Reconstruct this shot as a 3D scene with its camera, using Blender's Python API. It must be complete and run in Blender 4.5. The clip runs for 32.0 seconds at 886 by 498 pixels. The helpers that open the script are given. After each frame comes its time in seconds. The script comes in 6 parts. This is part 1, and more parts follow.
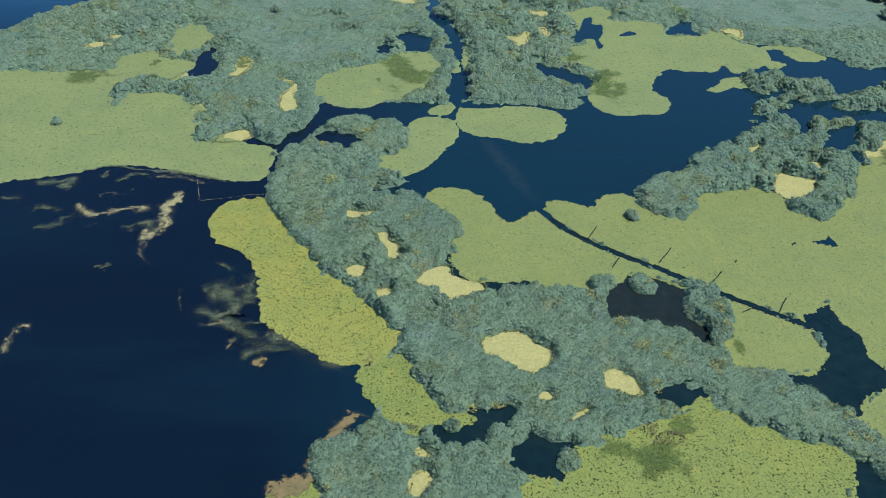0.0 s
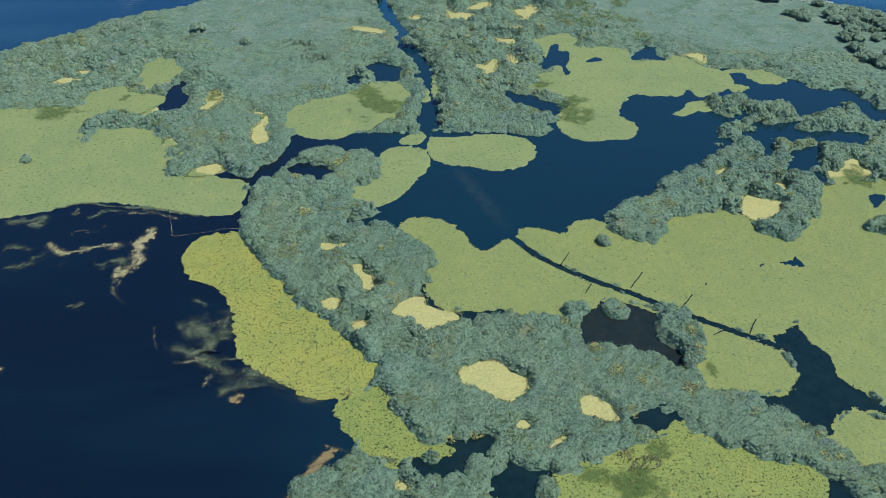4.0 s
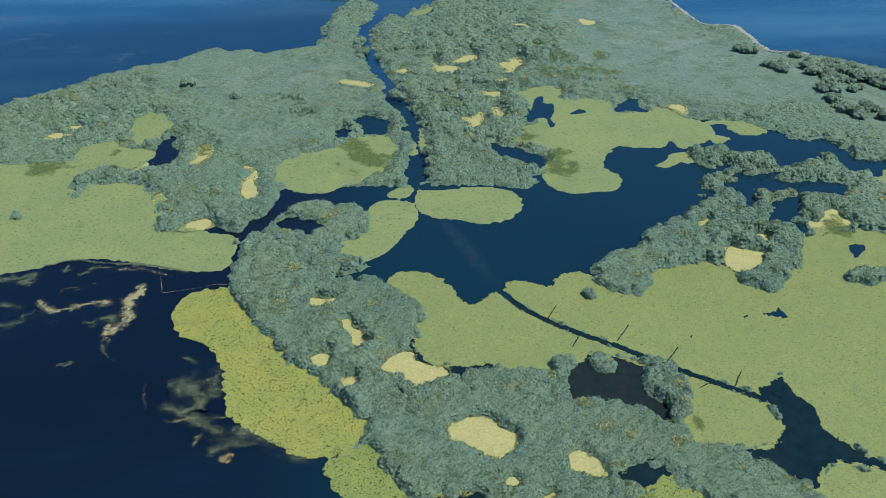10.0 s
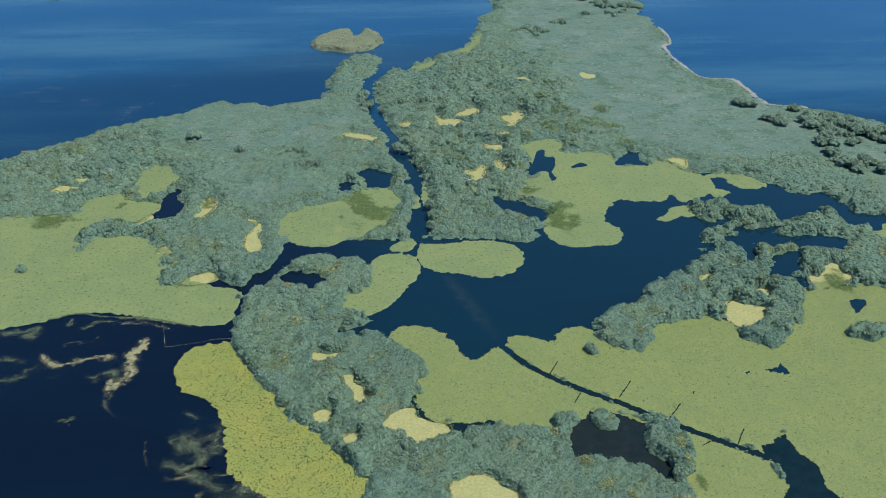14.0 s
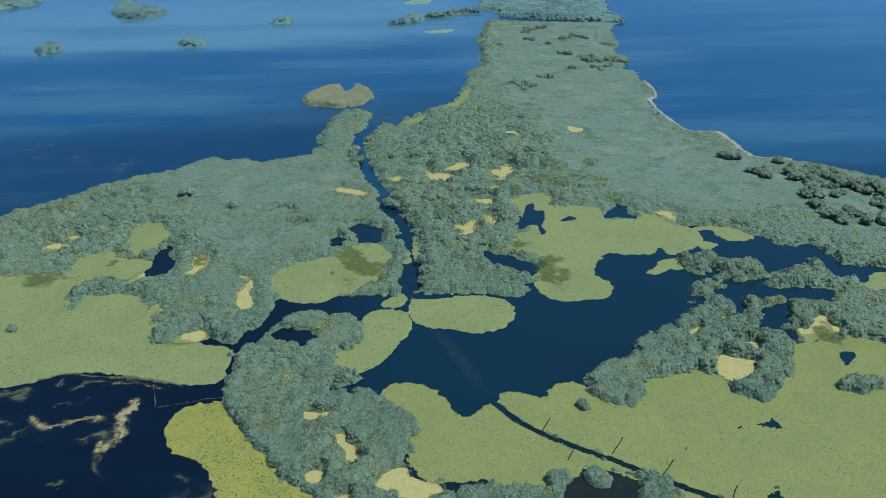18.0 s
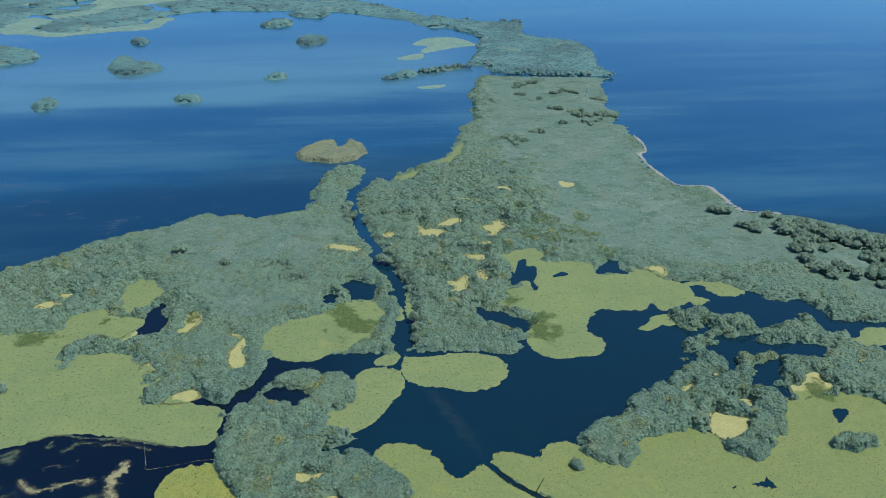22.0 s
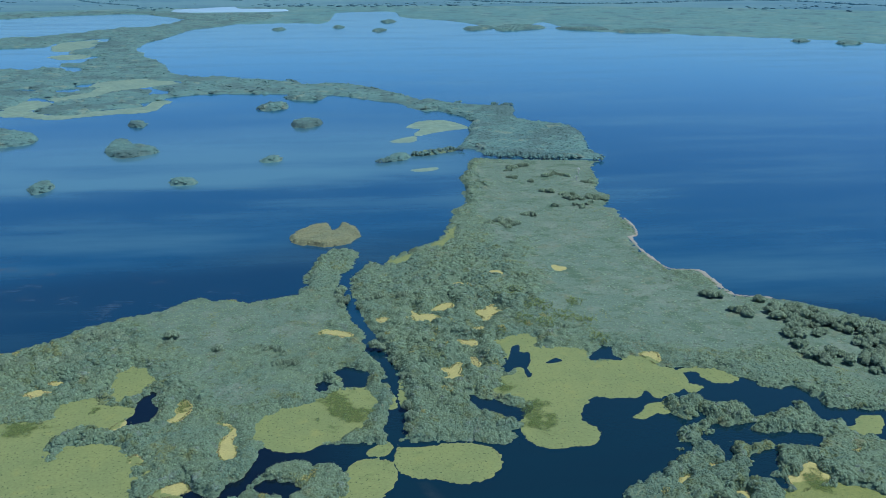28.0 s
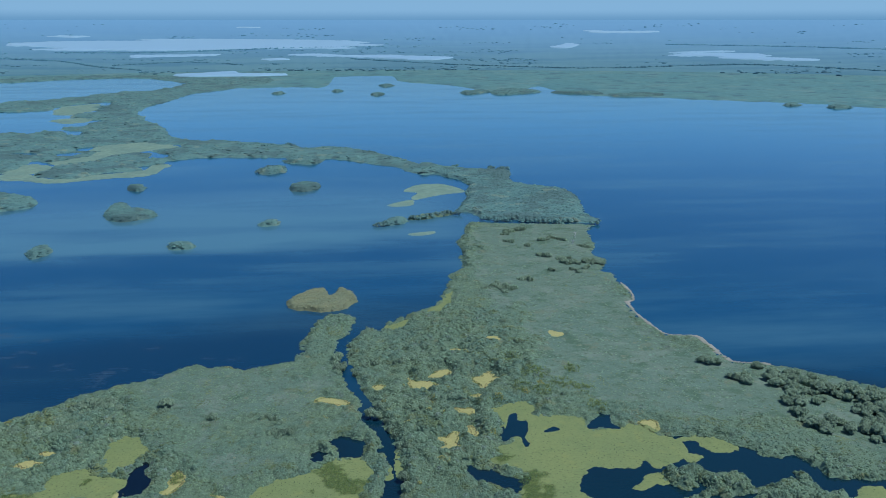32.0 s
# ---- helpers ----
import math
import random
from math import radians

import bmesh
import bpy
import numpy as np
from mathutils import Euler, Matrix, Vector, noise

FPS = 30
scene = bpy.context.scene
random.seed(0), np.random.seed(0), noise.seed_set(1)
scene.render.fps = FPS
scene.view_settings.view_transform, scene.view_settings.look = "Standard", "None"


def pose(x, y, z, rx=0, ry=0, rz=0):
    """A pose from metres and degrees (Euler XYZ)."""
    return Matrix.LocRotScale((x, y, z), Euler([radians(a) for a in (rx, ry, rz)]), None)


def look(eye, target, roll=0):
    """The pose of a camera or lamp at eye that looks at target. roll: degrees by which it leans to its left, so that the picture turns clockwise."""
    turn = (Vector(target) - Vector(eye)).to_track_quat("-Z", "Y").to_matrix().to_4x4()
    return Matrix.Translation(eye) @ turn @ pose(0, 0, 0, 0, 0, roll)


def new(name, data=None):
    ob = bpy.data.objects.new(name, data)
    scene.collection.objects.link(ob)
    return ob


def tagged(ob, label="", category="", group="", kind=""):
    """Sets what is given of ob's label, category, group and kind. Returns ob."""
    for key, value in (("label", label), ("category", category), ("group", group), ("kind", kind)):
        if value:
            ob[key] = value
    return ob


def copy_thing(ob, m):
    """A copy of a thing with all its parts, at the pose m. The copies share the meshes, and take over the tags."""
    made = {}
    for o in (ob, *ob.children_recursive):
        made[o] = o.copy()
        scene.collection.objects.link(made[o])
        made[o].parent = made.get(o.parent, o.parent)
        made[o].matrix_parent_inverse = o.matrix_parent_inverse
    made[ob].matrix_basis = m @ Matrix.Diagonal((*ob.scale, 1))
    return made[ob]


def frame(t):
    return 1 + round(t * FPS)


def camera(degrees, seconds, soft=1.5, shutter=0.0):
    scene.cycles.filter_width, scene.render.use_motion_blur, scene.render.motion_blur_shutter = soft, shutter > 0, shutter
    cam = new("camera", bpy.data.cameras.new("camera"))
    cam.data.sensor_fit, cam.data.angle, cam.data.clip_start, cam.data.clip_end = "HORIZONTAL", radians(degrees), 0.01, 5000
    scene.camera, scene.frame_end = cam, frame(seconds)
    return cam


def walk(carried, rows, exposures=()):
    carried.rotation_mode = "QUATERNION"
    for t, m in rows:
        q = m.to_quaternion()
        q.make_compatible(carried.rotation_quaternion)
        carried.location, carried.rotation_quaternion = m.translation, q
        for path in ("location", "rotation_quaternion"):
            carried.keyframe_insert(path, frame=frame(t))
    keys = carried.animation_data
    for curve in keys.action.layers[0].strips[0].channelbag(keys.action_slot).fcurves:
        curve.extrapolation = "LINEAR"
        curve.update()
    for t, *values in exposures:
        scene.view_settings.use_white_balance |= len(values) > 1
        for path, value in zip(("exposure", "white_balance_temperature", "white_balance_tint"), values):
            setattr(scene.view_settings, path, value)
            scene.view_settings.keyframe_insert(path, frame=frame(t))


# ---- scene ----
cam = camera(54.58, 32.0, soft=0.8)
PATH = [
    (0, (0.00, 0.00, 120.00), (0.839, 79.467, 59.301), 0.16),
    (0.5, (-0.17, 0.10, 120.36), (0.763, 79.701, 59.832), 0.17),
    (1, (-0.13, 0.06, 120.77), (1.186, 79.826, 60.471), 0.12),
    (1.5, (-0.08, 0.17, 121.21), (1.529, 79.980, 60.979), 0.09),
    (2, (-0.00, 0.09, 121.54), (1.921, 80.104, 61.595), 0.05),
    (2.5, (-0.11, 0.03, 121.80), (2.432, 80.258, 62.169), 0.06),
    (3, (-0.20, 0.12, 121.95), (3.106, 80.495, 62.541), 0.08),
    (3.5, (0.04, 0.13, 122.27), (3.622, 80.715, 63.163), 0.02),
    (5.5, (0.04, 0.14, 123.48), (4.973, 81.547, 65.610), 0.02),
    (6, (-0.05, 0.07, 123.88), (4.961, 81.623, 66.230), 0.04),
    (6.5, (0.15, 0.08, 124.30), (5.069, 81.893, 66.999), -0.02),
    (7, (0.10, 0.15, 124.57), (5.037, 82.226, 67.652), 0.04),
    (7.5, (0.02, 0.12, 125.10), (5.034, 82.302, 68.355), 0.05),
    (8, (0.05, 0.07, 125.40), (5.130, 82.547, 69.084), 0.04),
    (8.5, (0.03, 0.14, 125.71), (5.227, 82.846, 69.740), 0.04),
    (9, (-0.03, 0.10, 126.18), (5.356, 82.972, 70.479), 0.07),
    (9.5, (0.01, 0.12, 126.46), (5.414, 83.274, 71.175), 0.03),
    (10, (0.11, 0.06, 126.74), (5.485, 83.486, 71.867), 0.02),
    (10.5, (0.13, 0.05, 127.09), (5.499, 83.637, 72.471), 0.04),
    (11, (0.18, 0.00, 127.36), (5.521, 83.982, 73.330), 0.00),
    (11.5, (0.15, 0.10, 127.84), (5.491, 84.469, 74.420), 0.02),
    (12, (0.16, 0.15, 128.10), (5.450, 84.825, 75.166), 0.04),
    (12.5, (0.19, 0.17, 128.52), (5.438, 85.283, 76.277), 0.01),
    (13, (0.19, 0.12, 128.89), (5.431, 85.656, 77.352), -0.00),
    (13.5, (0.24, 0.21, 129.16), (5.478, 86.001, 78.045), 0.01),
    (14, (0.30, 0.29, 129.59), (5.522, 86.485, 79.152), -0.01),
    (14.5, (0.24, 0.23, 129.87), (5.481, 86.850, 80.171), -0.03),
    (16.5, (0.27, 0.28, 131.11), (6.110, 88.126, 83.679), -0.10),
    (17, (0.35, 0.30, 131.70), (6.391, 88.474, 84.909), -0.11),
    (17.5, (0.38, 0.34, 132.09), (6.679, 88.830, 85.942), -0.16),
    (18, (0.30, 0.27, 132.38), (6.753, 89.033, 86.771), -0.16),
    (18.5, (0.29, 0.27, 132.76), (6.872, 89.222, 87.552), -0.15),
    (19, (0.36, 0.40, 133.03), (7.052, 89.680, 88.482), -0.15),
    (19.5, (0.38, 0.30, 133.39), (7.214, 89.946, 89.606), -0.15),
    (20, (0.48, 0.44, 133.77), (7.423, 90.437, 90.725), -0.17),
    (20.5, (0.41, 0.37, 134.06), (7.491, 90.528, 91.382), -0.14),
    (21, (0.56, 0.30, 134.49), (7.727, 90.788, 92.535), -0.16),
    (21.5, (0.51, 0.36, 134.92), (7.844, 91.174, 93.698), -0.16),
    (22, (0.59, 0.34, 135.36), (8.008, 91.467, 94.854), -0.17),
    (22.5, (0.53, 0.39, 135.65), (8.064, 91.853, 95.934), -0.16),
    (23, (0.50, 0.41, 135.94), (8.163, 92.193, 96.998), -0.14),
    (23.5, (0.61, 0.57, 136.15), (8.334, 92.517, 97.600), -0.16),
    (24, (0.64, 0.56, 136.56), (8.416, 92.802, 98.735), -0.16),
    (24.5, (0.57, 0.75, 136.87), (8.460, 93.286, 99.789), -0.11),
    (25, (0.60, 0.57, 137.23), (8.579, 93.387, 100.871), -0.13),
    (25.5, (0.48, 0.50, 137.67), (8.542, 93.512, 101.830), -0.09),
    (27.5, (0.32, 0.83, 138.98), (8.831, 94.805, 105.885), -0.07),
    (28, (0.46, 0.86, 139.43), (9.015, 95.098, 107.085), -0.05),
    (28.5, (0.51, 0.90, 139.65), (9.145, 95.348, 107.958), -0.05),
    (29, (0.55, 0.77, 140.08), (9.272, 95.491, 109.218), -0.04),
    (29.5, (0.39, 0.88, 140.38), (9.230, 95.872, 110.406), -0.05),
    (30, (0.39, 0.86, 140.82), (9.334, 96.088, 111.646), -0.03),
    (30.5, (0.30, 0.92, 141.18), (9.326, 96.365, 112.737), 0.01),
    (31, (0.65, 1.09, 141.45), (9.646, 96.810, 113.934), -0.02),
    (31.5, (0.64, 1.12, 141.78), (9.665, 97.092, 115.181), 0.00),
    (32, (0.67, 1.12, 142.24), (9.726, 97.335, 116.551), -0.01),
]
walk(cam, [(t, look(eye, target, roll)) for t, eye, target, roll in PATH], exposures=[(0.0, 0.34, 5400, 3), (13, 0.24, 5350, 3), (18, 0.14, 5280, 2.7), (22, 0.14, 5230, 2.5), (26, 0.06, 5180, 2.3), (30, -0.02, 5125, 2.1), (32, -0.17, 5100, 2)])

# ---- sky and sun ----
SUN_ELEVATION, SUN_AZIMUTH = radians(65), radians(108)   # azimuth clockwise from +y
world = bpy.data.worlds.new("sky")
scene.world = world
world.use_nodes = True
sky = world.node_tree.nodes.new("ShaderNodeTexSky")
sky.sky_type, sky.sun_disc = "NISHITA", False
sky.sun_elevation, sky.sun_rotation = SUN_ELEVATION, SUN_AZIMUTH
sky.altitude, sky.air_density, sky.dust_density, sky.ozone_density = 2500, 0.9, 0.0, 5.5
back = world.node_tree.nodes["Background"]
world.node_tree.links.new(sky.outputs[0], back.inputs[0])
back.inputs[1].default_value = 0.12
sun = new("sun", bpy.data.lights.new("sun", "SUN"))
sun.data.energy, sun.data.angle, sun.data.color = 3.8, radians(0.5), (1.0, 0.93, 0.81)
sun.matrix_world = look((math.sin(SUN_AZIMUTH) * math.cos(SUN_ELEVATION) * 300, math.cos(SUN_AZIMUTH) * math.cos(SUN_ELEVATION) * 300,
                         math.sin(SUN_ELEVATION) * 300), (0, 0, 0))


# ---- materials ----
def nodes_of(name):
    m = bpy.data.materials.new(name)
    m.use_nodes = True
    t = m.node_tree
    return m, t, t.nodes["Principled BSDF"]


def noise_node(t, scale, detail=3.0, stretch=None, rough=0.6):
    co = t.nodes.new("ShaderNodeTexCoord")
    src = co.outputs["Object"]
    if stretch:
        mp = t.nodes.new("ShaderNodeMapping")
        mp.inputs["Scale"].default_value = stretch
        t.links.new(src, mp.inputs[0])
        src = mp.outputs[0]
    n = t.nodes.new("ShaderNodeTexNoise")
    n.inputs["Scale"].default_value, n.inputs["Detail"].default_value, n.inputs["Roughness"].default_value = scale, detail, rough
    t.links.new(src, n.inputs["Vector"])
    return n.outputs["Fac"]


def ramp(t, fac, lo, hi):
    r = t.nodes.new("ShaderNodeMapRange")
    r.interpolation_type = "SMOOTHSTEP"
    r.inputs["From Min"].default_value, r.inputs["From Max"].default_value = lo, hi
    t.links.new(fac, r.inputs["Value"])
    return r.outputs["Result"]


def blend(t, fac, a, b, mode="MIX"):
    n = t.nodes.new("ShaderNodeMix")
    n.data_type, n.blend_type = "RGBA", mode
    for sock, v in ((n.inputs[0], fac), (n.inputs[6], a), (n.inputs[7], b)):
        if isinstance(v, (int, float)):
            sock.default_value = v
        elif isinstance(v, tuple):
            sock.default_value = (*v, 1)
        else:
            t.links.new(v, sock)
    return n.outputs[2]


def vary(t, colour, source, low, high):
    """Multiplies a colour by a random grey between low and high."""
    r = t.nodes.new("ShaderNodeMapRange")
    r.inputs["To Min"].default_value, r.inputs["To Max"].default_value = low, high
    t.links.new(source, r.inputs["Value"])
    return blend(t, 1.0, colour, r.outputs["Result"], "MULTIPLY")


def bump_on(t, bsdf, height, strength, distance):
    b = t.nodes.new("ShaderNodeBump")
    b.inputs["Strength"].default_value, b.inputs["Distance"].default_value = strength, distance
    t.links.new(height, b.inputs["Height"])
    t.links.new(b.outputs[0], bsdf.inputs["Normal"])


def plant(name, a, b, c, big, small, island=(0.75, 1.25), third=(0.55, 0.72), rough=0.75, bump=0.4, dist=0.15, per_object=None, thin=0.0, patches=(), grain=(0.55, 1.45)):
    """Foliage or ground cover: two hues drifting over big patches, a third in streaks, grain and a random tone for each leaf."""
    m, t, p = nodes_of(name)
    col = blend(t, ramp(t, noise_node(t, 1 / big, 4), 0.38, 0.62), a, b)
    col = blend(t, ramp(t, noise_node(t, 1 / (big * 0.43), 5), *third), col, c)
    for hue, size, lo, hi in patches:
        col = blend(t, ramp(t, noise_node(t, 1 / size, 4), lo, hi), col, hue)
    col = vary(t, col, noise_node(t, 1 / small, 4), *grain)
    if island:
        g = t.nodes.new("ShaderNodeNewGeometry")
        col = vary(t, col, g.outputs["Random Per Island"], *island)
    if per_object:
        o = t.nodes.new("ShaderNodeObjectInfo")
        col = vary(t, col, o.outputs["Random"], *per_object)
    t.links.new(col, p.inputs["Base Color"])
    p.inputs["Roughness"].default_value, p.inputs["Specular IOR Level"].default_value = rough, 0.25
    bump_on(t, p, noise_node(t, 1 / (small * 0.6), 3), bump, dist)
    if thin:
        tr, mx = t.nodes.new("ShaderNodeBsdfTranslucent"), t.nodes.new("ShaderNodeMixShader")
        t.links.new(col, tr.inputs["Color"])
        mx.inputs[0].default_value = thin
        t.links.new(p.outputs[0], mx.inputs[1])
        t.links.new(tr.outputs[0], mx.inputs[2])
        t.links.new(mx.outputs[0], t.nodes["Material Output"].inputs["Surface"])
    return m


REED = plant("reed leaves", (0.198, 0.268, 0.163), (0.215, 0.275, 0.155), (0.24, 0.25, 0.112), 22, 0.3, (0.74, 1.28), third=(0.6, 0.75), thin=0.25, bump=1.0, dist=0.25,
             patches=[((0.165, 0.235, 0.157), 27.0, 0.46, 0.6), ((0.152, 0.2, 0.115), 3.0, 0.53, 0.62), ((0.155, 0.19, 0.085), 7.5, 0.55, 0.66), ((0.21, 0.235, 0.10), 17.0, 0.57, 0.68), ((0.28, 0.255, 0.15), 2.6, 0.66, 0.74), ((0.22, 0.265, 0.205), 4.0, 0.58, 0.7)])
# darker reed copy for the bed: shade between the heads put into the colour
SHADED_REED = plant("shaded reed stems", (0.14, 0.19, 0.115), (0.145, 0.195, 0.115), (0.17, 0.18, 0.09), 22, 0.5, None, bump=0.8, dist=0.2)
MEADOW = plant("low sedge meadow", (0.145, 0.19, 0.125), (0.135, 0.185, 0.125), (0.175, 0.185, 0.105), 30, 1.1, None, patches=[((0.095, 0.14, 0.08), 11.0, 0.52, 0.64), ((0.18, 0.215, 0.15), 16.0, 0.52, 0.64), ((0.10, 0.135, 0.075), 3.5, 0.56, 0.68), ((0.185, 0.20, 0.12), 5.0, 0.6, 0.7)], bump=0.9, dist=0.3, grain=(0.7, 1.3))
# reeds of the far shores, with the blue of distance haze in their base colour
HAZED_REED = plant("hazed reeds", (0.125, 0.205, 0.168), (0.105, 0.178, 0.155), (0.15, 0.22, 0.16), 30, 3, (0.88, 1.12), bump=0.9, dist=0.8, patches=[((0.085, 0.135, 0.115), 14.0, 0.53, 0.62), ((0.185, 0.23, 0.165), 18.0, 0.58, 0.66), ((0.09, 0.14, 0.12), 55.0, 0.52, 0.6)])
DRY_REED = plant("sun-dried reed", (0.215, 0.21, 0.105), (0.18, 0.188, 0.10), (0.15, 0.165, 0.088), 9, 0.9, (0.75, 1.25))
WILLOW = plant("willow leaves", (0.265, 0.325, 0.205), (0.24, 0.305, 0.195), (0.29, 0.335, 0.205), 3, 0.4, (0.85, 1.18), per_object=(0.85, 1.2), thin=0.45)
BARK = plant("willow bark", (0.16, 0.13, 0.10), (0.12, 0.10, 0.08), (0.2, 0.17, 0.13), 0.8, 0.08, None)
BONE = plant("bleached wood", (0.55, 0.52, 0.47), (0.48, 0.45, 0.4), (0.62, 0.6, 0.55), 0.8, 0.1, None)
# sheet below the loose pads: shaded water in their gaps put into dark olive
LILY_GAPS = plant("shaded lily gaps", (0.052, 0.062, 0.012), (0.045, 0.055, 0.012), (0.065, 0.075, 0.015), 6, 0.4, None, bump=0.5, dist=0.06)
LILY_GREEN = plant("green lily leaves", (0.216, 0.236, 0.08), (0.195, 0.22, 0.078), (0.24, 0.248, 0.078), 18, 0.9, None, bump=0.5, dist=0.06, grain=(0.72, 1.28), patches=[((0.165, 0.195, 0.066), 5.0, 0.58, 0.72), ((0.075, 0.098, 0.035), 0.8, 0.60, 0.65)])
PAD_GOLD = plant("yellow lily pad", (0.30, 0.28, 0.058), (0.26, 0.265, 0.058), (0.215, 0.235, 0.058), 9, 0.5, (0.86, 1.15), rough=0.5, grain=(0.78, 1.22))
PAD_MID = plant("yellow-green lily pad", (0.235, 0.25, 0.056), (0.21, 0.235, 0.056), (0.27, 0.265, 0.056), 9, 0.5, (0.86, 1.15), rough=0.5, grain=(0.78, 1.22))
PAD_GREEN = plant("green lily pad", (0.245, 0.254, 0.071), (0.222, 0.24, 0.068), (0.272, 0.265, 0.066), 12, 0.5, (0.91, 1.1), rough=0.5, grain=(0.82, 1.18), patches=[((0.185, 0.215, 0.066), 4.0, 0.58, 0.72), ((0.09, 0.11, 0.03), 0.6, 0.62, 0.66)])
STRAW = plant("yellow sedge", (0.50, 0.45, 0.16), (0.44, 0.41, 0.14), (0.36, 0.36, 0.13), 6, 0.5, (0.7, 1.3), thin=0.3)
OLIVE = plant("olive sedge", (0.30, 0.345, 0.12), (0.26, 0.32, 0.12), (0.34, 0.35, 0.125), 5, 0.5, (0.75, 1.25), thin=0.35)
STEMS = plant("dead stems", (0.21, 0.17, 0.10), (0.17, 0.14, 0.085), (0.26, 0.22, 0.13), 3, 0.4, (0.7, 1.3), thin=0.2)
SEDGE = plant("dark sedge", (0.15, 0.21, 0.065), (0.165, 0.22, 0.07), (0.185, 0.225, 0.075), 6, 0.5, (0.7, 1.3), thin=0.3)
ALGAE = plant("pale algae", (0.405, 0.35, 0.125), (0.37, 0.33, 0.12), (0.30, 0.275, 0.10), 4, 0.6, None, (0.58, 0.8), bump=0.2, dist=0.03)


def pondweed_material(name, a, b, c, scale=0.9, twist=1.6, edge=(1.85, 2.45), most=1.0, grain=(0.55, 1.45)):
    """Weed lying in the surface water, thinning out into wisps where its cover falls."""
    m = plant(name, a, b, c, 1.8, 0.35, None, rough=0.5, bump=0.3, dist=0.05, grain=grain)
    t = m.node_tree
    p = t.nodes["Principled BSDF"]
    at = t.nodes.new("ShaderNodeAttribute")
    at.attribute_name = "cover"
    wisps = noise_node(t, scale, 7, None, 0.74)
    wisps.node.inputs["Distortion"].default_value = twist
    add = t.nodes.new("ShaderNodeMath")
    add.operation = "MULTIPLY_ADD"
    t.links.new(wisps, add.inputs[0])
    add.inputs[1].default_value = 2.6
    t.links.new(at.outputs["Fac"], add.inputs[2])
    thin = t.nodes.new("ShaderNodeMath")
    thin.operation = "MULTIPLY"
    t.links.new(ramp(t, add.outputs[0], *edge), thin.inputs[0])
    thin.inputs[1].default_value = most
    t.links.new(thin.outputs[0], p.inputs["Alpha"])
    return m


WEED = pondweed_material("pondweed", (0.12, 0.125, 0.065), (0.055, 0.075, 0.045), (0.27, 0.24, 0.12), 1.6, 3.0, (2.05, 2.6), 0.85)
PALE_WEED = pondweed_material("pale pondweed", (0.36, 0.30, 0.135), (0.22, 0.195, 0.095), (0.42, 0.35, 0.17), 0.75, 2.6, (2.15, 2.95), 1.0, (0.65, 1.3))
RUST = pondweed_material("rusty pondweed", (0.22, 0.155, 0.065), (0.17, 0.13, 0.055), (0.13, 0.11, 0.05), 0.8, 1.0, (1.7, 2.2))
SEDGE_BED = pondweed_material("thin sedge", (0.105, 0.14, 0.032), (0.12, 0.155, 0.036), (0.14, 0.165, 0.042), 0.9, 0.5, (1.6, 2.9), 0.8)
PEATY = plant("peaty pool water", (0.006, 0.016, 0.018), (0.008, 0.019, 0.02), (0.012, 0.022, 0.02), 9, 2.0, None, rough=0.12, bump=0.05, dist=0.05)
SAND = plant("pale shell beach", (0.33, 0.29, 0.22), (0.28, 0.25, 0.19), (0.2, 0.19, 0.13), 5, 0.6, None)
# far marsh, lilies and trees: air haze mixed into bluer base colours
HAZED_MARSH = plant("hazed marsh", (0.11, 0.205, 0.185), (0.13, 0.22, 0.185), (0.085, 0.165, 0.16), 130, 18, None, bump=0.3, dist=2, patches=[((0.085, 0.145, 0.14), 55.0, 0.54, 0.62), ((0.16, 0.23, 0.19), 90.0, 0.56, 0.64)])
HAZED_LILY = plant("hazed lily carpet", (0.205, 0.268, 0.182), (0.18, 0.245, 0.175), (0.235, 0.285, 0.195), 40, 6, None)
HAZED_TREE = plant("hazed tree crowns", (0.085, 0.15, 0.15), (0.095, 0.16, 0.155), (0.105, 0.17, 0.16), 40, 4, (0.7, 1.3))


LANE = ((12.4, 210.0), (24.6, 177.0))


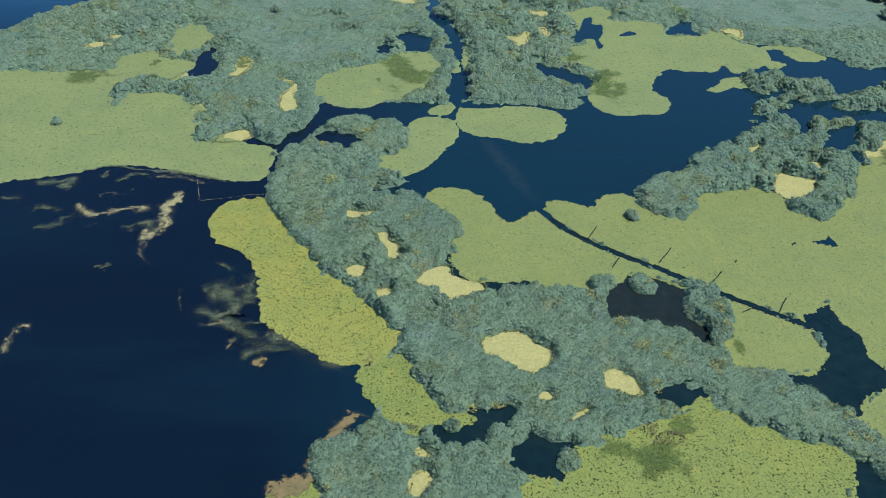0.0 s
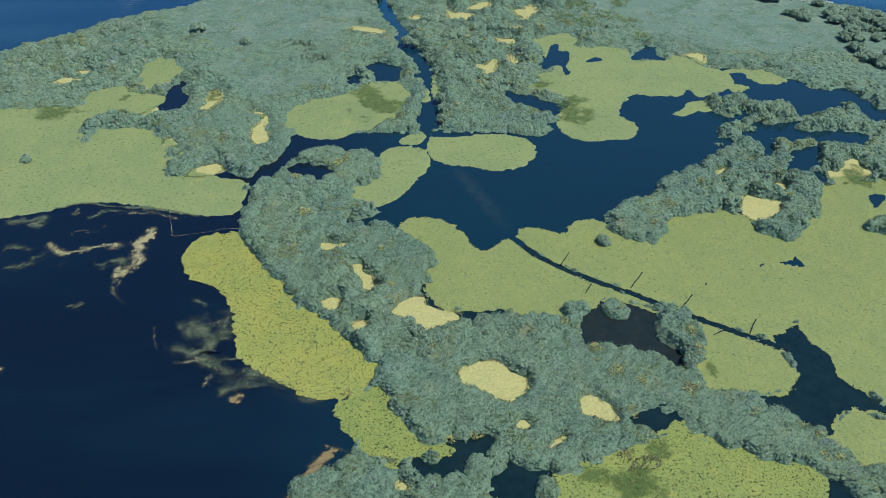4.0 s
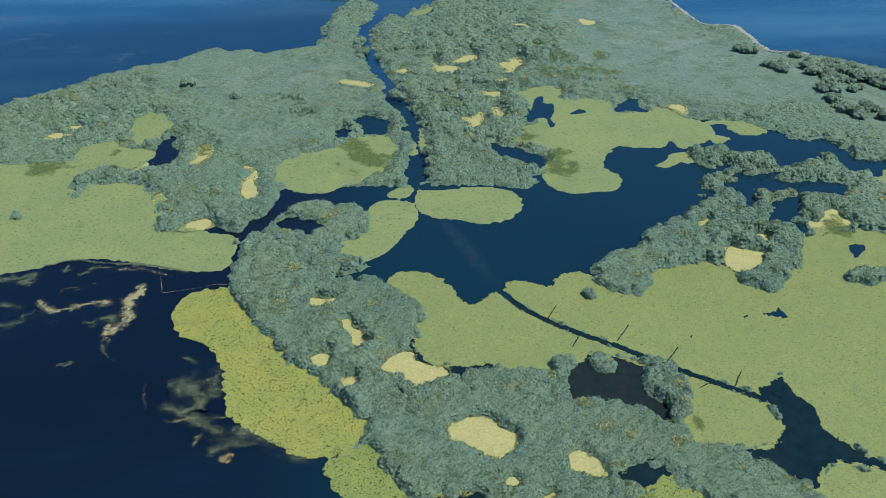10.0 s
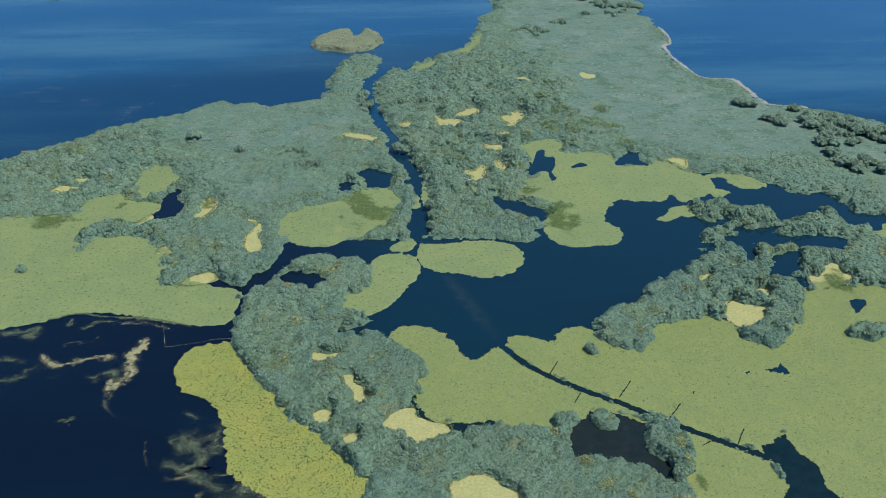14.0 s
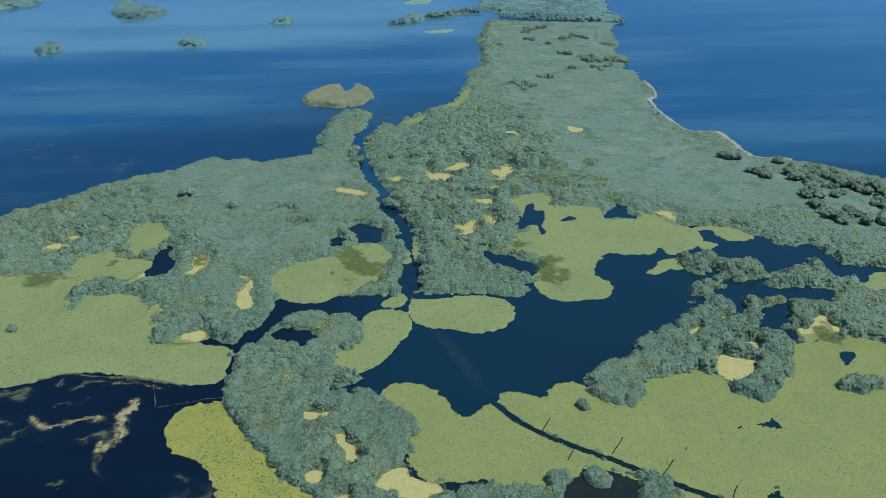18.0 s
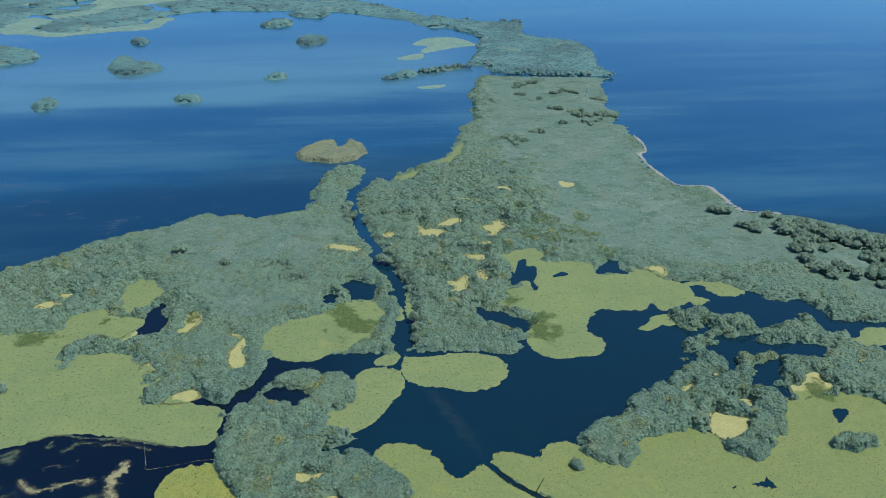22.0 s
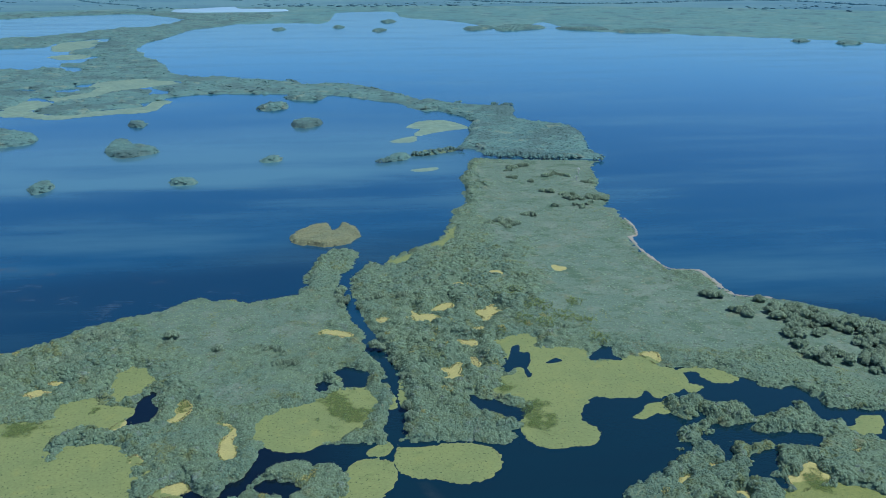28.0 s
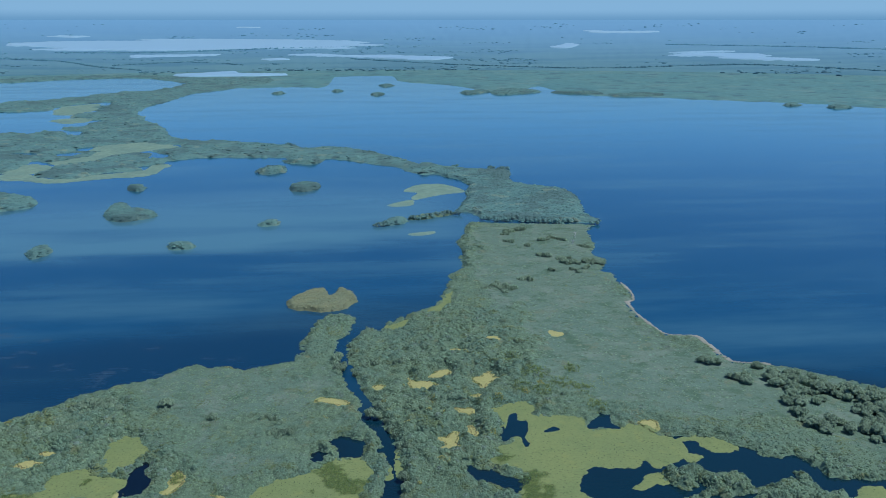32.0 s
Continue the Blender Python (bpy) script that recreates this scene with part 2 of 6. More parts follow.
def water_material(name, deep, lake, milky, streak):
    m, t, p = nodes_of(name)
    co = t.nodes.new("ShaderNodeTexCoord")
    # the milky band across the far bay, with a soft edge drawn out along the wind
    sep = t.nodes.new("ShaderNodeSeparateXYZ")
    t.links.new(co.outputs["Object"], sep.inputs[0])
    drift = noise_node(t, 0.004, 3, (1.0, 3.0, 1.0))

    def fma(a, k, add):
        n = t.nodes.new("ShaderNodeMath")
        n.operation = "MULTIPLY_ADD"
        t.links.new(a, n.inputs[0])
        for i, v in ((1, k), (2, add)):
            if isinstance(v, (int, float)):
                n.inputs[i].default_value = v
            else:
                t.links.new(v, n.inputs[i])
        return n.outputs[0]

    def fmax(a, b):
        n = t.nodes.new("ShaderNodeMath")
        n.operation = "MAXIMUM"
        t.links.new(a, n.inputs[0])
        t.links.new(b, n.inputs[1])
        return n.outputs[0]

    def times(*factors):
        got = factors[0]
        for f in factors[1:]:
            n = t.nodes.new("ShaderNodeMath")
            n.operation = "MULTIPLY"
            t.links.new(got, n.inputs[0])
            t.links.new(f, n.inputs[1])
            got = n.outputs[0]
        return got

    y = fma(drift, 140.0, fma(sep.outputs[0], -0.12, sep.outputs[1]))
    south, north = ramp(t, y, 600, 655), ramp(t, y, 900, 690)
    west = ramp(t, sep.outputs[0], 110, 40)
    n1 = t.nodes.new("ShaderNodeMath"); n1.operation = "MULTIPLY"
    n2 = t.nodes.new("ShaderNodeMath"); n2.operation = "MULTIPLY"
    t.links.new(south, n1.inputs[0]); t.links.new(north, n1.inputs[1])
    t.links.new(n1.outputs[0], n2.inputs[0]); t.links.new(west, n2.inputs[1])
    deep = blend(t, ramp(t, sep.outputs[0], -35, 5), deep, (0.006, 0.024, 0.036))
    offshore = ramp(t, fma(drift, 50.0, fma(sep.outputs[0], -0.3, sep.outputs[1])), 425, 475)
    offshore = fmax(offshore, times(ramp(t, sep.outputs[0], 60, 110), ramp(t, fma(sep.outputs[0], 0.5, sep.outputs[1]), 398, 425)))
    # open lake: its own blue, with sky reflection and haze put into the colour
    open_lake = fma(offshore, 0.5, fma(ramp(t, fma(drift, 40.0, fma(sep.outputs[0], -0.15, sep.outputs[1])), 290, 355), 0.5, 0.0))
    # distance haze put in as well: paler and bluer up the lake
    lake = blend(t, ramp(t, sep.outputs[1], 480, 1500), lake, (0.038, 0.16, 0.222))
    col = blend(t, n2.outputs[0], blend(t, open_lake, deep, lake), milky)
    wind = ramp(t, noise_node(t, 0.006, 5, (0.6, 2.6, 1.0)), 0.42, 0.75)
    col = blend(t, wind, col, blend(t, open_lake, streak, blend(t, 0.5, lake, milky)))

    # a paler wake streak along the boat lane from the canal's mouth to the ditch
    (ax, ay), (bx, by) = LANE
    size = math.hypot(bx - ax, by - ay)
    ux, uy = (bx - ax) / size, (by - ay) / size
    run = fma(sep.outputs[0], ux, fma(sep.outputs[1], uy, -ax * ux - ay * uy))
    off = fma(sep.outputs[0], -uy, fma(sep.outputs[1], ux, ax * uy - ay * ux))
    off = fma(noise_node(t, 0.15, 3), 3.0, fma(off, 1.0, -1.5))
    lane = times(ramp(t, run, -2, 12), ramp(t, run, size + 6, size - 14), ramp(t, off, -3.0, -0.2), ramp(t, off, 3.2, 0.2), ramp(t, noise_node(t, 0.3, 4), 0.2, 0.8))
    col = blend(t, lane, col, (0.022, 0.036, 0.042))
    # thin weed under the surface off the western shore
    beds = times(ramp(t, fma(sep.outputs[0], 0.75, sep.outputs[1]), 232, 262), ramp(t, fma(sep.outputs[0], 0.55, sep.outputs[1]), 345, 290),
                 ramp(t, sep.outputs[0], -25, -60), ramp(t, noise_node(t, 0.07, 7, (0.7, 1.5, 1.0), 0.72), 0.53, 0.74))
    col = blend(t, beds, col, (0.055, 0.078, 0.10))
    t.links.new(col, p.inputs["Base Color"])
    p.inputs["IOR"].default_value = 1.33
    t.links.new(fma(wind, 0.06, 0.12), p.inputs["Roughness"])
    bump_on(t, p, noise_node(t, 0.45, 4, (1.0, 1.6, 1.0)), 0.12, 0.25)
    return m


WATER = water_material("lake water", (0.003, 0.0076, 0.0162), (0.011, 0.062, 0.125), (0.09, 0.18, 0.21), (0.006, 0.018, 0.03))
# far lakes: reflected sky put into a pale base colour
SHEEN_WATER, _t, _p = nodes_of("far water with painted sky")
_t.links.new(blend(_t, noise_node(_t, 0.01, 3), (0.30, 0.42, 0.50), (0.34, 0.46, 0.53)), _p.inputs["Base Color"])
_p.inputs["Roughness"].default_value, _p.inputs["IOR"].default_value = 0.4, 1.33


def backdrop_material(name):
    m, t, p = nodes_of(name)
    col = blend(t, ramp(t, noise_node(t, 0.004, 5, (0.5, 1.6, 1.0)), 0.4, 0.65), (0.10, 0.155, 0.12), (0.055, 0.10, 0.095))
    # the air's blue veil thickens with distance, put into base colour and glow
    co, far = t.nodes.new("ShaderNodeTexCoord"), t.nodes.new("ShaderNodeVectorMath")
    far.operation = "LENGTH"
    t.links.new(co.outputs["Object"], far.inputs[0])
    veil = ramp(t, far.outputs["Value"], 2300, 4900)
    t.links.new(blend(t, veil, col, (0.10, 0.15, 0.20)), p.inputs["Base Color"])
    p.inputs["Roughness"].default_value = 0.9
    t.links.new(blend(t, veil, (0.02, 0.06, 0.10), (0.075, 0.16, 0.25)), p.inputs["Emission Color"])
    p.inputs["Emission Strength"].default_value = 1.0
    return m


# glowing wall added in place of the low sky, paler upwards
HAZE, _t, _p = nodes_of("glowing low sky")
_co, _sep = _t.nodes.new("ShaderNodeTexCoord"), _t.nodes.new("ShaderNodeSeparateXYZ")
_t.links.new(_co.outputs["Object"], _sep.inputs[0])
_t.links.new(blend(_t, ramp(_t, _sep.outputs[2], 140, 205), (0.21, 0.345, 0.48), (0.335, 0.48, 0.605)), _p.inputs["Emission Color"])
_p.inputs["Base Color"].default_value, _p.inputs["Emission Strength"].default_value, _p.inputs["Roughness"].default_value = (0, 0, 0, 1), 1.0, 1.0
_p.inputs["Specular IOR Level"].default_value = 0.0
MURKY = plant("murky pool water", (0.013, 0.019, 0.016), (0.016, 0.021, 0.017), (0.02, 0.023, 0.016), 9, 2.0, None, rough=0.12, bump=0.05, dist=0.05)
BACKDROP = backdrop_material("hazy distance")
# haze over the far crowns, added as a blue glow that grows with distance
_t, _p = HAZED_TREE.node_tree, HAZED_TREE.node_tree.nodes["Principled BSDF"]
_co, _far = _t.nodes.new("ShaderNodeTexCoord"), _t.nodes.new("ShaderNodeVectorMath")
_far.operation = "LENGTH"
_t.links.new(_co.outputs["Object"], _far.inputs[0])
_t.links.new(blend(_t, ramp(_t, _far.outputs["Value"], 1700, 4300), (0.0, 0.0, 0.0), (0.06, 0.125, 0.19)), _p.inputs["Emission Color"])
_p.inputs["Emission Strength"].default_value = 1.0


# ---- plan, in metres ----
RIM_WEST = [(-25.2, 67.2), (-25.4, 86.8), (-20.9, 92.4), (-21.8, 98.5), (-18.4, 101.0), (-13.6, 104.2), (-7.7, 113.2), (-9.1, 120.8), (-15.2, 128.9), (-25.8, 141.4), (-35.0, 155.4), (-41.3, 166.5), (-43.0, 174.8), (-42.1, 181.1), (-44.5, 191.7), (-49.4, 194.6), (-71.0, 197.5), (-100.6, 196.3), (-113.9, 192.1), (-161.8, 174.2), (-197.9, 227.3), (-166.2, 261.4), (-141.0, 290.8), (-132.3, 300.2), (-121.4, 311.2), (-109.8, 323.4), (-98.6, 331.6), (-86.5, 338.3), (-76.7, 348.1), (-71.6, 352.4), (-67.2, 346.8), (-60.4, 348.4), (-52.8, 344.0), (-45.9, 345.5), (-36.8, 348.9), (-31.1, 353.4), (-28.1, 363.8), (-29.9, 373.5), (-26.5, 382.5), (-24.5, 394.5), (-21.6, 404.5), (-14.2, 411.0), (-6.0, 406.1)]
RIM_NORTH = [(-2.3, 393.9), (1.8, 390.2), (7.0, 384.9), (11.4, 395.1), (21.7, 407.1), (32.4, 417.0), (39.3, 428.7), (44.2, 448.6), (48.9, 464.6), (48.5, 476.2), (58.0, 487.4), (59.2, 513.1), (63.3, 533.8), (61.3, 548.9), (69.6, 572.0), (75.1, 600.9), (91.7, 602.9), (159.3, 592.8), (160.7, 585.5), (153.9, 563.9), (149.7, 532.9), (142.4, 512.1), (147.6, 498.0), (138.5, 477.3), (143.1, 469.6), (142.4, 450.2), (142.4, 429.0), (138.8, 419.4), (135.1, 414.9), (135.5, 387.8), (138.4, 371.1), (142.3, 366.8), (152.3, 364.4), (153.8, 354.4), (154.8, 343.6), (156.5, 335.2)]
RIM_EAST = [(153.4, 349.0), (154.4, 338.5), (157.1, 333.0), (169.9, 328.9), (179.6, 323.8), (188.2, 317.0), (195.8, 309.9), (215.9, 292.1), (239.6, 262.6), (259.7, 196.0), (163.0, 110.6), (118.6, 66.1)]
CAPE = [(91.8, 617.9), (86.4, 624.2), (81.8, 638.6), (71.9, 645.7), (79.8, 677.2), (87, 700), (88, 725), (94, 750), (89, 779), (78, 795), (64, 822), (49, 843), (63, 880), (83, 853), (101, 838), (119, 829), (144, 827), (135, 775), (147, 745), (169, 730), (178, 703), (173.3, 657.0), (167.8, 626.2), (172.7, 604.4), (158.6, 598.3), (121.6, 609.3)]
BAR_NORTH = [(111, 842), (96, 830), (78, 845), (62, 867), (50, 894), (36, 915), (24, 944), (6, 972), (-20, 996), (-46, 1008), (-62, 996), (-83, 1021), (-100, 1032), (-124, 1045), (-149, 1057), (-165, 1074), (-185, 1070), (-206, 1078), (-223, 1095), (-244, 1130), (-262, 1191), (-283, 1245), (-305, 1289), (-321, 1305), (-327, 1351), (-355, 1420), (-361, 1534), (-350, 1618), (-346, 1701), (-333, 1806), (-294, 1875), (-250, 2001), (-213, 2070), (-234, 2277)]
BAR_SOUTH = [(-436, 2297), (-521, 2399), (-656, 2412), (-790, 2378), (-892, 2276), (-1034, 2151), (-402, 808), (-337, 830), (-317, 832), (-297, 818), (-278, 804), (-266, 815), (-249, 825), (-231, 836), (-214, 840), (-206, 856), (-202, 882), (-203, 915), (-190, 925), (-175, 935), (-145, 936), (-115, 933), (-85, 930), (-61, 932), (-51, 915), (-36, 918), (-18, 905), (0, 888), (14, 872), (33, 860), (46, 825), (58, 808), (72, 813), (83, 790)]
SHORE = [(-1475, 2158), (-1024, 2120), (-844, 2140), (-752, 2251), (-630, 2304), (-472, 2224), (-371, 2113), (-296, 1962), (-197, 1953), (-97, 1943), (-75, 2028), (-70, 2272), (-56, 2318), (77, 2305), (91, 2108), (158, 2006), (206, 1965), (299, 1751), (394, 1930), (414, 1740), (501, 1638), (577, 1630), (596, 1591), (677, 1524), (793, 1458), (878, 1379), (953, 1298), (1059, 1099), (1133, 774)]
WATER_1 = [(-7.6, 185.4), (-5.3, 179.0), (-2.7, 176.9), (7.1, 166.5), (17.7, 161.5), (26.3, 165.3), (39.5, 169.1), (50.4, 176.8), (50.3, 179.8), (53.2, 183.0), (57.8, 186.7), (63.8, 189.0), (67.1, 193.0), (70.2, 198.6), (75.0, 201.2), (79.9, 204.0), (81.2, 210.2), (87.9, 216.3), (92.3, 216.7), (93.0, 212.7), (97.3, 218.8), (101.2, 217.5), (102.9, 213.7), (101.7, 207.3), (105.1, 211.9), (105.7, 217.9), (109.8, 219.7), (112.9, 216.5), (118.1, 218.5), (120.9, 215.0), (127.4, 213.9), (135.0, 215.4), (139.3, 220.0), (137.8, 221.2), (129.9, 223.4), (121.2, 224.0), (115.7, 225.7), (117.1, 229.3)]
WATER_2 = [(79.9, 204.0), (94.3, 222.8), (115.7, 225.7), (117.1, 229.3), (129.3, 234.6), (134.5, 235.8), (138.6, 240.6), (142.2, 238.4), (140.9, 231.6), (142.7, 227.7), (148.2, 229.6), (150.4, 222.2), (161.0, 211.8), (174.4, 228.8), (156.9, 234.8), (148.6, 236.1), (146.3, 240.2), (145.9, 246.3), (142.1, 250.7), (133.0, 252.1), (130.9, 256.6), (127.5, 260.3), (123.1, 262.0), (109.6, 269.2), (88.9, 267.3), (56.2, 251.8), (49.5, 246.1), (37.5, 253.0), (32.2, 253.3), (33.9, 247.1), (38.3, 242.5), (43.8, 238.7), (46.9, 235.8), (43.5, 225.9), (48.3, 209.0)]
WATER_3 = [(50.0, 218.6), (43.5, 225.9), (37.3, 224.5), (30.6, 226.3), (22.1, 227.6), (15.1, 227.3), (8.3, 228.8), (5.7, 226.5), (-10.6, 229.2), (-24.3, 228.3), (-32.1, 229.9), (-34.2, 225.5), (-34.5, 220.5), (-36.5, 215.8), (-33.1, 214.0), (-30.2, 217.7), (-23.7, 219.9), (-17.0, 218.8), (-10.4, 215.8), (-7.0, 210.9), (-3.8, 203.1), (-9.9, 194.9), (-14.4, 191.1), (-9.8, 186.9), (-7.6, 185.4), (-1.0, 178.7), (28.1, 179.4), (61.0, 193.4), (92.1, 216.1)]
WATER_4 = [(-8.5, 381.4), (-6.5, 389.3), (-3.8, 399.1), (2.0, 395.4), (-2.0, 387.4), (-5.4, 379.6), (-8.4, 373.7), (-8.9, 366.2), (-8.2, 352.0), (-6.2, 335.3), (-2.4, 319.7), (1.4, 305.3), (3.7, 291.9), (7.4, 279.3), (9.4, 267.6), (9.1, 256.8), (10.9, 246.5), (9.6, 237.0), (7.4, 228.1), (6.1, 214.8), (3.1, 215.0), (4.5, 228.3), (4.8, 237.3), (5.4, 246.8), (7.2, 256.9), (5.1, 267.9), (3.4, 279.5), (-1.1, 292.2), (-1.8, 305.5), (-5.7, 319.9), (-9.3, 335.5), (-10.6, 352.1), (-13.0, 362.8), (-12.2, 372.4)]
WATER_5 = [(-32.3, 209.4), (-29.3, 210.9), (-26.8, 209.4), (-22.8, 207.8), (-23.3, 203.8), (-27.7, 201.7), (-31.0, 203.8)]
WATER_6 = [(-34.8, 217.4), (-32.2, 224.2), (-33.5, 212.6), (-35.4, 208.8), (-35.7, 204.8), (-38.7, 203.9), (-40.7, 202.1), (-41.9, 196.0), (-42.8, 190.4), (-43.0, 183.7), (-46.9, 179.8), (-55.6, 181.1), (-49.5, 186.3), (-45.0, 190.4), (-43.1, 197.4), (-42.7, 201.8), (-42.1, 206.3), (-40.9, 211.0), (-38.1, 211.9)]
WATER_7 = [(-11.3, 277.3), (-1.7, 276.0), (-1.7, 268.8), (-2.9, 265.4), (-8.1, 264.1), (-9.6, 269.5)]
WATER_8 = [(-18.7, 264.6), (-17.9, 267.1), (-15.3, 266.5), (-14.9, 263.9), (-16.7, 262.3)]
WATER_9 = [(79.1, 277.2), (84.1, 286.2), (89.8, 287.3), (89.1, 280.8), (91.4, 277.7), (89.9, 276.3), (83.2, 278.4)]
WATER_10 = [(53.1, 291.9), (56.0, 292.7), (55.4, 286.6), (58.5, 285.9), (57.4, 277.6), (55.5, 273.1), (56.3, 268.4), (54.8, 265.9), (53.7, 268.6), (53.8, 273.7), (50.1, 273.5), (47.1, 271.5), (48.8, 278.3), (51.0, 285.5)]
WATER_11 = [(62.7, 277.2), (66.9, 280.7), (69.5, 278.0), (67.2, 276.8), (63.9, 276.1)]
WATER_12 = [(-77.5, 260.4), (-74.3, 267.1), (-72.8, 266.2), (-73.2, 260.0), (-69.7, 253.8), (-69.6, 248.8), (-73.4, 246.2), (-77.1, 246.9), (-76.5, 253.6), (-77.4, 257.6)]
WATER_13 = [(-57.0, 208.5), (-53.7, 212.2), (-52.1, 207.6), (-47.8, 205.2), (-43.6, 202.6), (-45.4, 199.3), (-50.5, 202.5)]
WATER_14 = [(105.0, 200.0), (110.5, 208.4), (115.8, 212.9), (118.2, 211.8), (115.6, 206.5), (110.6, 200.6), (114.3, 199.4), (114.3, 195.9), (111.3, 192.6), (110.6, 196.7), (108.2, 198.6)]
WATER_15 = [(36.3, 139.2), (38.8, 144.8), (41.4, 145.4), (45.1, 148.4), (47.3, 146.8), (52.9, 143.8), (57.5, 142.2), (54.8, 139.1), (52.6, 134.5), (54.7, 131.0), (56.1, 128.5), (55.2, 126.1), (53.0, 126.5), (51.7, 130.7), (48.9, 131.4), (45.6, 132.5), (42.2, 133.2), (38.2, 134.1), (36.7, 135.5)]
WATER_16 = [(76.0, 134.6), (81.3, 137.0), (84.4, 136.8), (86.5, 132.7), (86.8, 127.7), (86.3, 121.1), (88.4, 115.4), (93.7, 109.9), (91.9, 108.5), (84.5, 111.9), (80.8, 109.9), (78.8, 106.5), (77.4, 108.3), (74.1, 108.5), (72.8, 112.2), (69.8, 114.6), (68.0, 115.8), (73.2, 117.4), (76.9, 121.7), (77.9, 126.6), (75.1, 131.9)]
WATER_17 = [(-0.0, 103.5), (2.8, 102.2), (5.3, 102.4), (6.5, 106.8), (8.3, 107.7), (8.8, 105.4), (8.1, 101.5), (4.8, 100.5), (0.8, 101.5)]
WATER_18 = [(14.2, 98.5), (17.4, 100.8), (20.4, 100.5), (21.8, 99.5), (23.4, 98.2), (21.4, 96.3), (20.6, 93.6), (22.1, 91.9), (19.0, 92.4), (15.7, 93.1), (14.5, 95.8)]
WATER_19 = [(41.9, 111.9), (44.9, 113.5), (48.5, 112.6), (51.6, 110.9), (49.3, 109.4), (45.8, 107.8), (44.1, 109.7)]
WATER_20 = [(72.2, 96.0), (73.9, 94.1), (76.6, 91.7), (80.6, 89.4), (76.7, 80.7), (67.6, 80.8), (69.6, 89.5), (72.0, 91.8)]
WATER_21 = [(3.1, 155.6), (4.3, 154.8), (3.6, 150.0), (7.3, 146.4), (12.2, 145.8), (20.4, 146.7), (20.8, 143.8), (15.8, 142.7), (10.8, 140.8), (9.6, 141.8), (6.0, 145.6), (2.1, 150.6)]
WATER_22 = [(84.8, 180.4), (86.4, 180.9), (88.0, 178.3), (85.7, 176.6)]
WATER_23 = [(10.2, 107.7), (12.3, 108.5), (13.6, 107.4), (12.5, 105.8), (10.6, 106.1)]
WATER_ALL = [WATER_1, WATER_2, WATER_3, WATER_4, WATER_5, WATER_6, WATER_7, WATER_8, WATER_9, WATER_10, WATER_11, WATER_12, WATER_13, WATER_14, WATER_15, WATER_16, WATER_17, WATER_18, WATER_19, WATER_20, WATER_21, WATER_22, WATER_23]
HOLE_1 = [(87.2, 159.4), (90.4, 160.1), (92.6, 162.5), (93.0, 160.1), (93.4, 157.2), (90.2, 157.9)]
HOLE_2 = [(81.8, 158.6), (84.1, 159.2), (82.9, 157.5)]
HOLE_3 = [(122.0, 187.4), (126.5, 187.7), (125.4, 184.4), (121.0, 181.2)]
HOLE_4 = [(125.3, 177.3), (126.4, 176.4), (125.4, 174.5)]
HOLE_ALL = [HOLE_1, HOLE_2, HOLE_3, HOLE_4, WATER_9, WATER_10, WATER_11, WATER_12]
LILY_1 = [(-41.6, 177.3), (-46.5, 177.3), (-50.4, 176.1), (-53.2, 172.4), (-53.4, 166.5), (-50.0, 159.8), (-45.7, 157.6), (-41.9, 154.4), (-38.8, 147.3), (-36.7, 137.8), (-35.3, 132.5), (-30.1, 128.2), (-25.0, 124.0), (-20.8, 120.8), (-15.7, 120.0), (-11.3, 120.8), (-9.2, 122.3), (-6.1, 126.4), (-9.5, 131.4), (-13.3, 136.7), (-18.6, 143.3), (-23.9, 147.2), (-26.9, 152.2), (-31.7, 159.7), (-35.2, 166.4), (-38.6, 171.1)]
LILY_2 = [(-8.1, 123.1), (-10.2, 120.8), (-14.0, 118.9), (-14.7, 115.9), (-13.6, 113.0), (-11.0, 110.1), (-10.1, 106.9), (-7.4, 104.9), (-3.3, 103.5), (0.8, 105.1), (6.1, 105.4), (6.0, 107.1), (1.9, 108.6), (-0.2, 111.7), (-1.8, 114.6), (-4.1, 117.7), (-5.6, 121.5)]
LILY_3 = [(-2.2, 178.3), (-0.1, 181.3), (4.2, 182.1), (9.8, 179.5), (12.5, 175.7), (15.5, 168.5), (18.1, 166.6), (21.7, 169.6), (26.0, 171.2), (30.7, 164.9), (37.8, 158.2), (45.8, 151.8), (53.6, 147.1), (60.0, 142.4), (66.1, 138.1), (74.0, 132.6), (76.6, 130.0), (78.0, 125.8), (76.3, 120.2), (72.1, 117.1), (67.6, 116.9), (62.3, 117.5), (58.5, 119.5), (57.2, 125.1), (62.1, 128.4), (61.2, 133.6), (59.8, 141.8), (57.5, 142.2), (52.9, 143.8), (47.3, 146.8), (42.5, 147.8), (39.5, 145.2), (35.9, 145.8), (33.6, 142.9), (33.2, 140.1), (27.8, 140.7), (21.9, 142.6), (21.0, 145.9), (16.0, 145.6), (8.5, 145.4), (5.5, 149.0), (3.7, 153.1), (4.4, 159.5), (5.9, 165.0), (2.6, 170.9), (-1.5, 174.6)]
